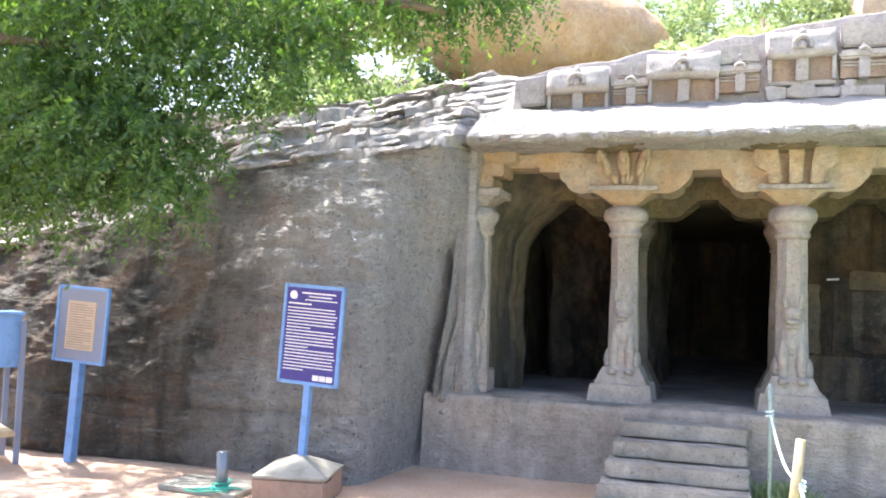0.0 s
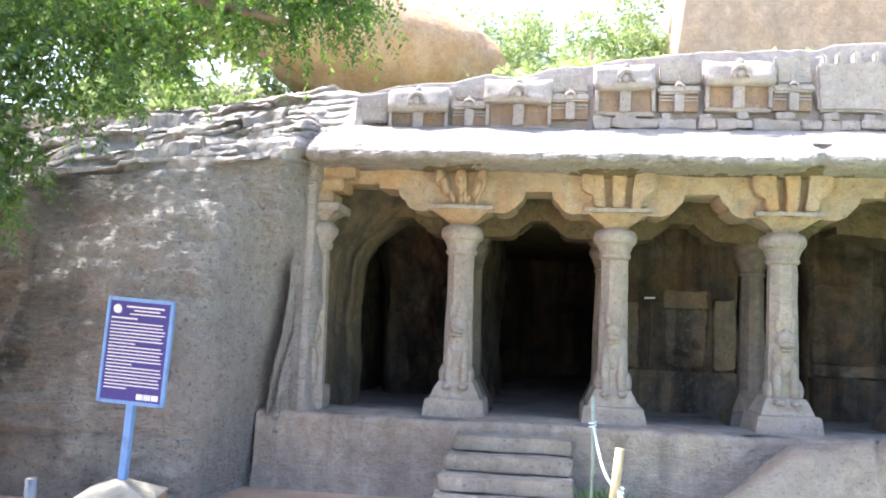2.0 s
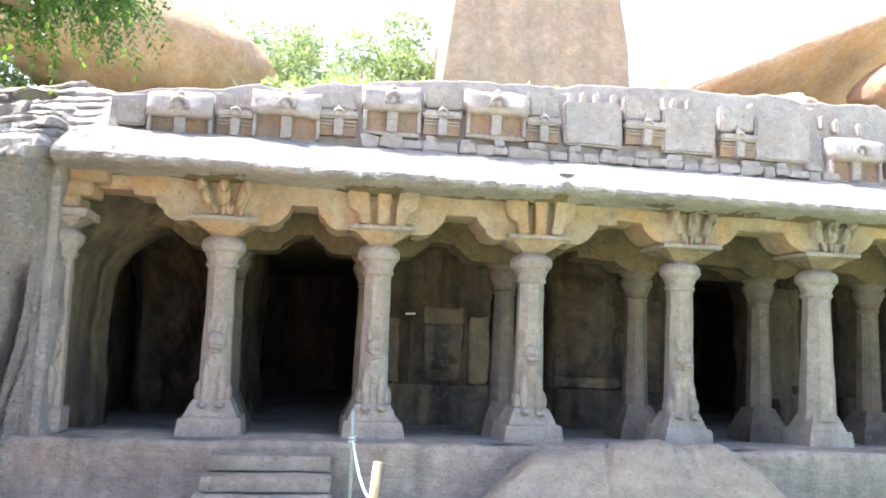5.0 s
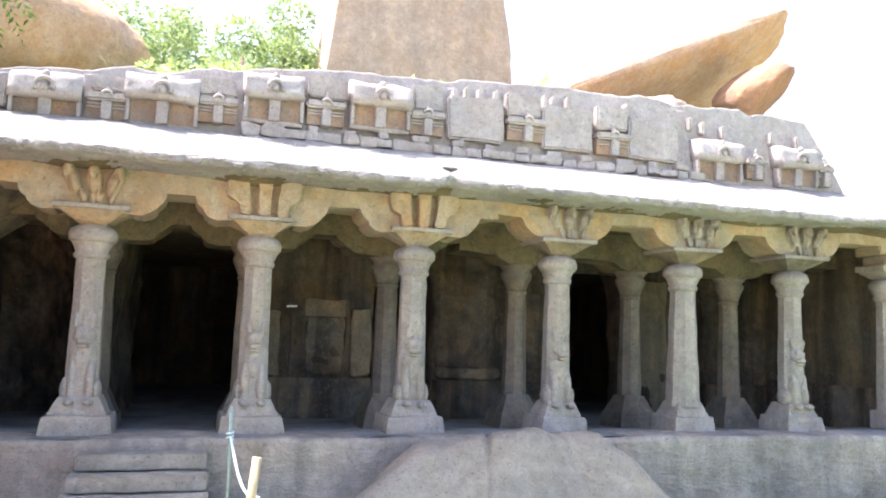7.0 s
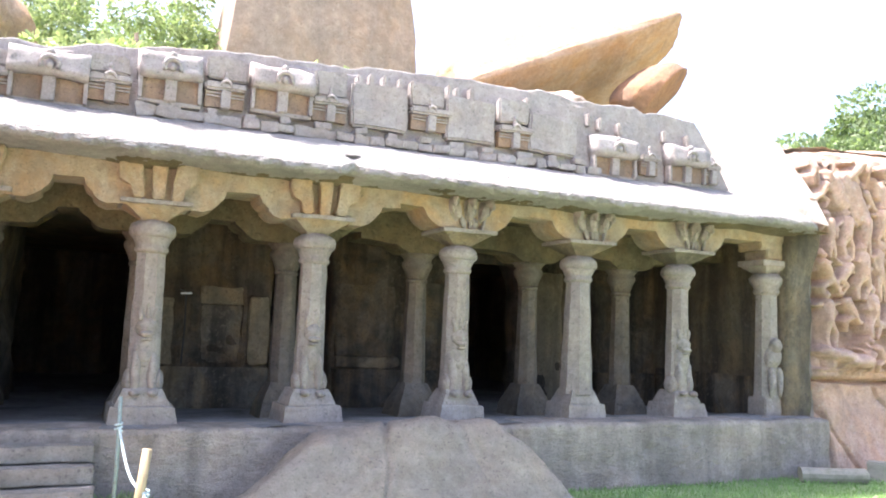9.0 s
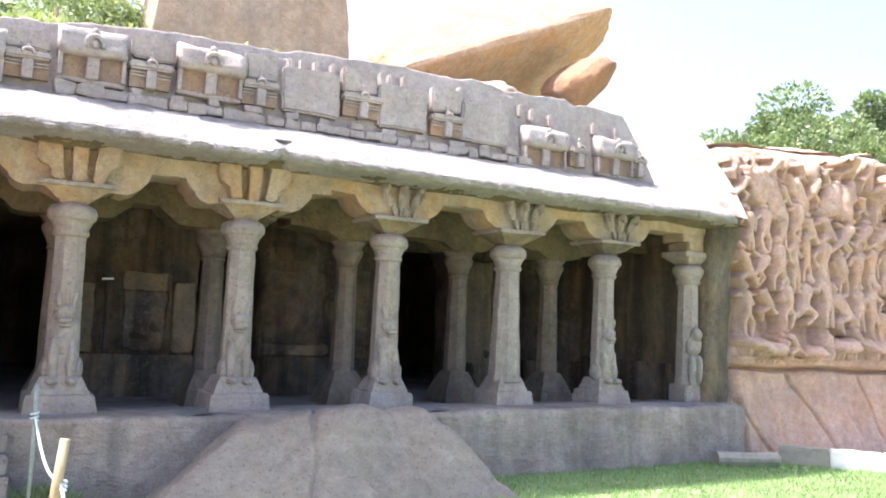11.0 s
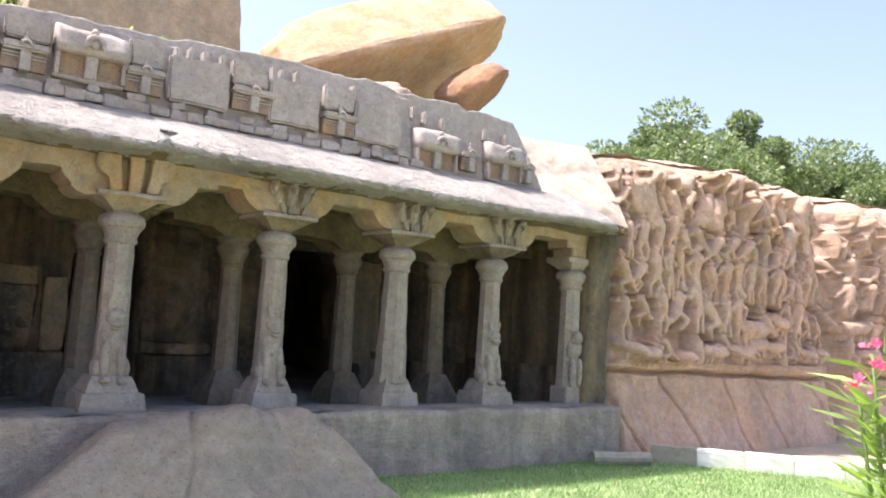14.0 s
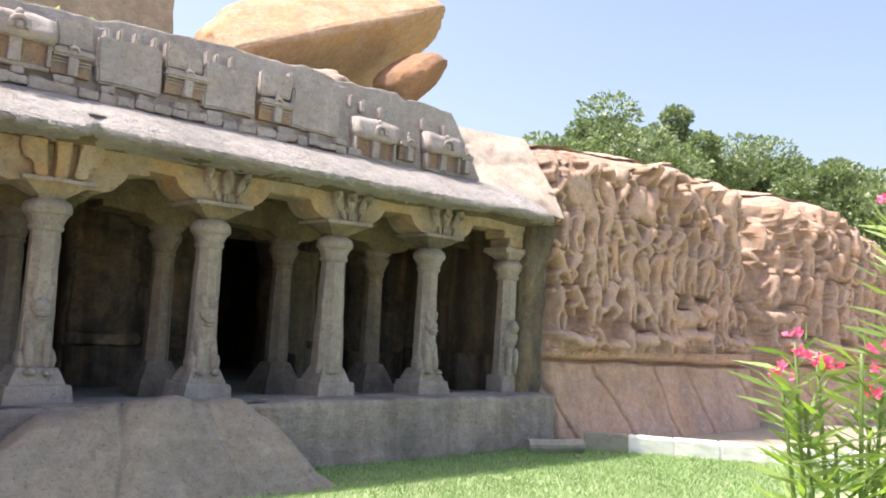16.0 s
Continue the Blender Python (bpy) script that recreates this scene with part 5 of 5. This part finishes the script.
# small lamp and cable inside the hall
lamp = empty("wall_lamp", (1.53, 12.75, 2.52), "small white tube lamp fixed in the cave hall", "lamp")
part("tube", tube_bm([(-0.08, 0, 0), (0.08, 0, 0.01)], 0.016, 8), WHITE_METAL, lamp)
part("bracket", tube_bm([(0, 0.02, 0), (0, 0.25, 0.05), (0, 0.8, 0.08)], 0.012, 6), DARK_IRON, lamp)
cord = tube_bm([(0.0, 0.02, 0), (0.01, 0.03, -0.5), (-0.01, 0.04, -1.05)], 0.012, 6)
part("cable", cord, DARK_IRON, lamp, "dark cable hanging below the lamp")


# ---- carved strips and panels on the back wall ----
def wall_strip(x, w, z0, z1, y, mat, label, seed, d=0.14, rough=0.014):
    ob = part("wall_strip", box_bm(w, d, z1 - z0, (x, y, (z0 + z1) / 2), 0.02, rough, 7, seed), mat)
    return tagged(ob, label, "carved strip", kind="structure")


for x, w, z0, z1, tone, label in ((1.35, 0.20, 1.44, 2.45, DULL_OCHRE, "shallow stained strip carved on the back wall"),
                                  (1.72, 0.24, 1.44, 2.50, SHADED_CAVE_STONE, "dark upright strip carved on the back wall"),
                                  (2.20, 0.62, 1.46, 2.38, SHADED_PANEL_STONE, "pale dressed panel on the back wall"),
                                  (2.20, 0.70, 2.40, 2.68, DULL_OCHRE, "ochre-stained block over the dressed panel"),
                                  (2.56, 0.07, 1.44, 2.72, SHADED_CAVE_STONE, "dark dressed edge beside the panel"),
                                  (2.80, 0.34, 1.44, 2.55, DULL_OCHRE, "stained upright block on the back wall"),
                                  (4.70, 1.15, 1.42, 1.60, SHADED_PANEL_STONE, "pale chipped band below the panel"),
                                  (4.65, 1.05, 1.62, 2.85, SHADED_CAVE_STONE, "broad dull panel roughly dressed on the back wall"),
                                  (5.95, 0.60, 1.42, 2.95, SHADED_CAVE_STONE, "roughly dressed panel of the back wall"),
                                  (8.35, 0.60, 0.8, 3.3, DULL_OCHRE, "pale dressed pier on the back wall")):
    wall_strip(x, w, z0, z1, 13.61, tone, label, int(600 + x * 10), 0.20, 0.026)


# ---- plants ----
def sprays(rng, starts, ways, length, n_leaf, leaf, droop):
    """Drooping twigs with leaflets on both sides; returns base points, directions and twig points."""
    m = len(starts)
    t = np.linspace(0.1, 1.0, n_leaf)
    ln = length * rng.uniform(0.6, 1.2, m)
    pts = starts[:, None, :] + ways[:, None, :] * (ln[:, None] * t)[:, :, None]
    pts[:, :, 2] -= (droop * ln[:, None] * t ** 2)
    tan = ways[:, None, :] - np.array([0, 0, 1.0]) * (2 * droop * t)[None, :, None]
    tan = tan / np.linalg.norm(tan, axis=2)[:, :, None]
    side = np.cross(tan, rng.normal(size=(m, 1, 3)))
    side = side / (np.linalg.norm(side, axis=2)[:, :, None] + 1e-9)
    sg = np.where(np.arange(n_leaf) % 2, 1.0, -1.0)[None, :, None]
    way = tan * 0.5 + side * sg * 0.9 + rng.normal(size=pts.shape) * 0.25
    way[:, :, 2] -= 0.25
    base = pts.reshape(-1, 3)
    way = unit(way.reshape(-1, 3))
    size = leaf * rng.uniform(0.7, 1.3, len(base))
    return base, way, size


def near_tree():
    e = empty("neem_tree", (-9.6, 3.4, 0.0), "large leafy tree with drooping feathery green foliage over the rock", "tree")
    o = Vector(e.location)
    trunk = [(-9.6, 3.4, -0.1), (-9.5, 3.5, 1.2), (-9.2, 3.8, 2.6), (-8.6, 4.3, 4.0), (-7.9, 4.9, 5.2), (-7.2, 5.4, 6.2)]
    part("trunk", tube_bm([Vector(p) - o for p in trunk], [0.42, 0.36, 0.32, 0.27, 0.22, 0.15], 12), BARK, e, smooth=True)
    limbs = [[(-8.6, 4.3, 4.0), (-7.2, 5.0, 4.8), (-5.6, 5.6, 5.3), (-4.2, 6.0, 5.2), (-3.1, 6.4, 4.75), (-2.3, 6.6, 4.6)],
             [(-7.9, 4.9, 5.2), (-6.2, 5.9, 6.0), (-4.4, 6.8, 6.3), (-2.8, 7.2, 5.7), (-1.7, 7.2, 5.05)],
             [(-9.2, 3.8, 2.6), (-8.0, 4.8, 3.7), (-6.8, 5.6, 4.4), (-5.8, 6.2, 4.4)],
             [(-7.2, 5.4, 6.2), (-6.6, 6.8, 7.2), (-6.2, 8.4, 7.6), (-5.6, 9.6, 7.6), (-4.8, 10.4, 7.8)],
             [(-7.2, 5.4, 6.2), (-8.0, 7.0, 7.0), (-8.6, 8.6, 7.4), (-8.4, 10.2, 7.6)],
             [(-8.6, 4.3, 4.0), (-8.2, 5.6, 4.9), (-7.6, 6.8, 5.3), (-7.2, 7.6, 5.2)]]
    for lb in limbs:
        n = len(lb)
        part("limb", tube_bm([Vector(p) - o for p in lb], [0.15 * (1 - 0.8 * k / (n - 1)) for k in range(n)], 8), BARK, e, smooth=True)
    rng = np.random.default_rng(21)
    # clumps: centre, radius, twigs
    cl = [(-6.3, 6.2, 3.9, 0.75, 330), (-5.6, 6.1, 3.6, 0.7, 330), (-4.9, 6.1, 3.35, 0.55, 260), (-6.7, 6.4, 4.8, 0.8, 300), (-5.6, 6.3, 4.6, 0.8, 330),
          (-4.7, 6.3, 4.2, 0.55, 220), (-5.0, 6.2, 5.0, 0.7, 260), (-4.1, 6.3, 4.15, 0.42, 120), (-4.2, 6.3, 4.75, 0.5, 140), (-3.55, 6.4, 4.25, 0.34, 90),
          (-3.4, 6.4, 4.65, 0.45, 110), (-2.75, 6.7, 4.85, 0.45, 120), (-2.25, 6.9, 4.9, 0.40, 120), (-1.95, 7.1, 5.1, 0.36, 120), (-2.6, 7.0, 5.3, 0.55, 130),
          (-5.9, 6.0, 3.1, 0.45, 110), (-4.75, 6.05, 3.0, 0.28, 60), (-6.6, 6.0, 3.1, 0.5, 120), (-7.6, 6.6, 4.6, 0.9, 300), (-7.4, 6.5, 3.6, 0.7, 200),
          (-4.0, 6.9, 5.8, 0.9, 230), (-5.8, 7.0, 6.2, 1.1, 280), (-5.2, 8.2, 7.2, 1.2, 260), (-7.4, 5.6, 6.4, 1.2, 260), (-2.0, 7.3, 5.6, 0.6, 110), (-8.6, 5.0, 5.4, 1.2, 240),
          # high rear clumps, mostly out of view, added to dapple rock and earth
          (-9.0, 9.2, 7.4, 1.2, 300), (-7.4, 9.4, 7.2, 1.2, 320), (-6.0, 9.6, 7.4, 1.1, 280), (-4.6, 10.2, 7.8, 1.0, 220), (-8.2, 10.6, 7.6, 1.2, 280), (-6.6, 11.0, 8.0, 1.2, 260),
          (-10.4, 8.2, 7.0, 1.3, 300), (-5.2, 8.8, 7.0, 0.9, 200), (-9.8, 6.8, 6.6, 1.2, 260)]
    bs, ws, ss = [], [], []
    for x, y, z, r, n in cl:
        n = int(n * (1.05 if x < -5.4 else 0.62))
        d = unit(rng.normal(size=(n, 3)))
        st = np.array((x, y, z)) + d * (r * rng.random(n) ** 0.45)[:, None] * (1, 0.9, 0.8)
        w = unit(d * (1, 1, 0.4) + rng.normal(size=(n, 3)) * 0.5)
        b_, w_, s_ = sprays(rng, st, w, 0.36, 22, 0.072, 0.8)
        bs.append(b_), ws.append(w_), ss.append(s_)
    base = np.concatenate(bs) - np.array(o)
    part_mesh("crown", leaves_mesh("crown", base, np.concatenate(ws), np.concatenate(ss), 0.19, LEAF_NEEM, rng), e, "feathery bright green leaves")


near_tree()


def broad_tree(loc, h, spread, seed, mat, label, leaf=0.32, n=9000, name="tree", trunk_r=0.25):
    e = empty(name, loc, label, "tree")
    rng = np.random.default_rng(seed)
    part("trunk", tube_bm([(0, 0, -0.3), (0.1, 0, h * 0.3), (0.0, 0.1, h * 0.6)], [trunk_r, trunk_r * 0.8, trunk_r * 0.5], 9), BARK, e, smooth=True)
    m = 44
    cs = []
    for k in range(m):
        a = rng.uniform(0, 2 * math.pi)
        rr = spread * math.sqrt(rng.random()) * 0.85
        zz = h * (0.62 + 0.32 * (1 - (rr / spread) ** 2) * rng.uniform(0.5, 1.0) - 0.15 * rng.random())
        if name == "bush":
            zz = h * (0.12 + 0.80 * rng.random() * (1 - 0.6 * (rr / spread) ** 2))
        cs.append((rr * math.cos(a), rr * math.sin(a), zz, spread * rng.uniform(0.13, 0.28)))
    for c in cs[:7]:
        part("limb", tube_bm([(0, 0.1, h * 0.5), (c[0] * 0.5, c[1] * 0.5, h * 0.5 + (c[2] - h * 0.5) * 0.6), (c[0], c[1], c[2])], [trunk_r * 0.4, trunk_r * 0.25, trunk_r * 0.1], 6), BARK, e, smooth=True)
    bs, ws = [], []
    for x, y, z, r in cs:
        q = n // m
        d = unit(rng.normal(size=(q, 3)))
        bs.append(np.array((x, y, z)) + d * (r * rng.random(q) ** 0.3)[:, None] * (1.1, 1.1, 0.75))
        ws.append(unit(d + rng.normal(size=(q, 3)) * 0.6 - (0, 0, 0.15)))
    base = np.concatenate(bs)
    part_mesh("crown", leaves_mesh("crown", base, np.concatenate(ws), leaf * rng.uniform(0.6, 1.3, len(base)), 0.28, mat, rng), e)
    return e


broad_tree((32.0, 26.0, 1.0), 12.9, 5.6, 31, LEAF_DARK, "spreading broad-leaved tree behind the carved rock", 0.25, 40000)
broad_tree((39.6, 26.0, 1.0), 14.8, 5.2, 32, LEAF_DARK, "spreading broad-leaved tree behind the carved rock", 0.25, 40000)
broad_tree((50.0, 24.0, 0.5), 14.6, 7.5, 33, LEAF_DARK, "wide dark green tree behind the carved rock", 0.27, 55000)
broad_tree((62.0, 25.0, 0.5), 15.0, 7.0, 34, LEAF_DARK, "dark green tree at the far end of the rock", 0.27, 32000)
broad_tree((0.9, 20.5, 6.4), 4.3, 3.1, 35, LEAF_SHRUB, "dense green bush growing on the hilltop", 0.12, 30000, "bush", 0.1)
broad_tree((-1.7, 20.5, 6.6), 3.7, 2.4, 36, LEAF_SHRUB, "dense green bush growing on the hilltop", 0.12, 18000, "bush", 0.1)
broad_tree((-9.0, 18.0, 5.2), 6.0, 3.2, 37, LEAF_SHRUB, "leafy tree standing behind the rock ledges", 0.22, 13000, "tree", 0.15)
broad_tree((-14.0, 17.0, 5.0), 7.0, 4.0, 38, LEAF_SHRUB, "leafy tree standing behind the rock ledges", 0.24, 13000, "tree", 0.15)
broad_tree((-5.6, 17.5, 5.6), 2.2, 1.4, 39, LEAF_SHRUB, "low bush below the brown boulder", 0.16, 5000, "bush", 0.06)


broad_tree((-8.0, 15.0, 5.0), 2.0, 1.6, 42, LEAF_SHRUB, "low sunlit bush above the ledges", 0.16, 6000, "bush", 0.06)
broad_tree((-6.2, 14.2, 4.9), 1.5, 1.2, 43, LEAF_SHRUB, "low sunlit bush above the ledges", 0.14, 5000, "bush", 0.06)


for k, (bx, by, bh, bs) in enumerate(((-0.6, 14.6, 1.15, 0.9), (0.5, 15.0, 1.3, 1.0), (1.3, 14.2, 1.0, 0.8), (3.7, 14.0, 1.25, 0.7), (2.4, 14.6, 0.8, 0.8))):
    broad_tree((bx, by, hill_height(np.array([bx]), np.array([by]))[0] - 0.1), bh, bs, 60 + k, LEAF_PALE, "low feathery pale green bush on the hilltop", 0.13, 5000, "bush", 0.03)


def tufts(name, rng, xy, zf, n_per, h, mat, label, spread=0.2, lean=0.5, width=0.018):
    m = len(xy)
    base = np.repeat(np.c_[xy, zf(xy[:, 0], xy[:, 1])], n_per, 0)
    base[:, :2] += rng.normal(size=(len(base), 2)) * spread
    way = unit(np.c_[rng.normal(size=(len(base), 2)) * lean, np.ones(len(base))])
    me = leaves_mesh(name, base, way, h * rng.uniform(0.5, 1.3, len(base)), width, mat, rng)
    return tagged(part_mesh(name, me), label, "grass", kind="stuff")


rng = np.random.default_rng(77)
xy = np.c_[rng.uniform(-1.0, 5.4, 170), rng.uniform(12.0, 14.6, 170)]
xy = xy[(fbm(np.c_[xy, xy[:, :1] * 0], 0.7, 2, 5) > -0.25)]
tufts("hill_grass", rng, xy, lambda x, y: hill_height(x, y) - 0.02, 60, 0.6, GRASS_DRY, "pale green grass and weeds on the hilltop", 0.3, 0.7, 0.010)
xy = np.c_[rng.uniform(-16, -4.6, 420), rng.uniform(12.6, 17.0, 420)]
tufts("hill_grass", rng, xy, lambda x, y: hill_height(x, y) - 0.02, 36, 0.45, GRASS_DRY, "bright grass on the slope above the ledges", 0.25, 0.5, 0.02)

n = 90000
gx = rng.uniform(0.55, 17.0, n)
gy = rng.uniform(5.2, 9.7, n)
ok = (gx - 0.55 > 0.5 * vnoise(np.c_[gx * 1.2, gy * 1.2, gx * 0], 3) ** 2) & (0.766 * gx + 0.643 * gy < 14.84)
xy = np.c_[gx, gy][ok]
tufts("lawn_grass", rng, xy, lambda x, y: np.zeros(len(x)) - 0.005, 1, 0.075, GRASS_BLADE, "short bright green lawn grass", 0.0, 0.5, 0.06)

xy = np.c_[rng.uniform(0.46, 1.15, 26), rng.uniform(8.1, 9.3, 26)]
tufts("weeds", rng, xy, lambda x, y: np.zeros(len(x)), 40, 0.16, GRASS_BLADE, "bright green weeds growing beside the steps", 0.06, 0.5, 0.06)


def oleander():
    e = empty("oleander_bush", (2.62, 0.98, 0.0), "oleander bush with long narrow leaves and pink-red flowers", "bush")
    o = np.array((2.62, 0.98, 0.0))
    rng = np.random.default_rng(41)
    tips = [(2.42, 1.14, 2.14), (2.46, 1.09, 2.08), (2.40, 1.17, 2.03), (2.50, 0.98, 2.12), (2.62, 0.90, 2.60), (2.66, 0.93, 2.52), (2.45, 1.12, 1.95), (2.58, 0.95, 2.02), (2.68, 0.92, 2.2), (2.75, 0.85, 2.35), (2.5, 1.05, 1.85), (2.62, 1.0, 1.9), (2.8, 0.9, 2.0), (2.46, 1.03, 1.75)]
    bs, ws, ss = [], [], []
    for k, tp in enumerate(tips):
        root = o + np.array((rng.normal() * 0.08, rng.normal() * 0.08, 0))
        tpv = np.array(tp)
        pts = [root + (tpv - root) * t + np.array((0.10 * math.sin(t * 3), 0.05 * math.sin(t * 2.5), 0)) * (1 - t) for t in np.linspace(0, 1, 8)]
        part("stem", tube_bm([p - o for p in pts], [0.014 - 0.0012 * j for j in range(8)], 6), LEAF_OLEANDER, e, smooth=True)
        for t in np.linspace(0.40, 0.98, 24):
            p = root + (tpv - root) * t
            for j in range(4):
                a = rng.uniform(0, 2 * math.pi)
                ws.append((math.cos(a), math.sin(a), rng.uniform(0.1, 0.9)))
                bs.append(p - o)
                ss.append(rng.uniform(0.11, 0.21))
    part_mesh("foliage", leaves_mesh("foliage", np.array(bs), unit(np.array(ws)), np.array(ss), 0.045, LEAF_OLEANDER, rng), e)
    fl = [(0, 4), (1, 7), (2, 4), (3, 4), (4, 3), (5, 3), (7, 3)]
    for k, m in fl:
        for j in range(m):
            c = np.array(tips[k]) + rng.normal(size=3) * (0.035, 0.035, 0.02) - o
            n = 6
            a = np.arange(n) * 2 * math.pi / n + rng.uniform(0, 1)
            ax = unit(rng.normal(size=(1, 3)) + (-1.5, -0.6, 0.8))[0]
            s1 = unit(np.cross(ax, (0.2, 0.9, 0.3))[None])[0]
            s2 = np.cross(ax, s1)
            w = unit(np.cos(a)[:, None] * s1 + np.sin(a)[:, None] * s2 + ax * 0.5)
            part_mesh("flower", leaves_mesh("flower", np.repeat(c[None], n, 0), w, np.full(n, 0.024), 0.42, PETAL, rng), e, "pink-red five-petalled flower")


oleander()
# low weeds against the plinth beside the steps
xy = np.c_[rng.uniform(0.45, 0.85, 30), rng.uniform(9.1, 9.5, 30)]
tufts("weeds", rng, xy, lambda x, y: np.zeros(len(x)), 14, 0.28, LEAF_SHRUB, "small green weeds beside the stone steps", 0.06, 0.5, 0.10)
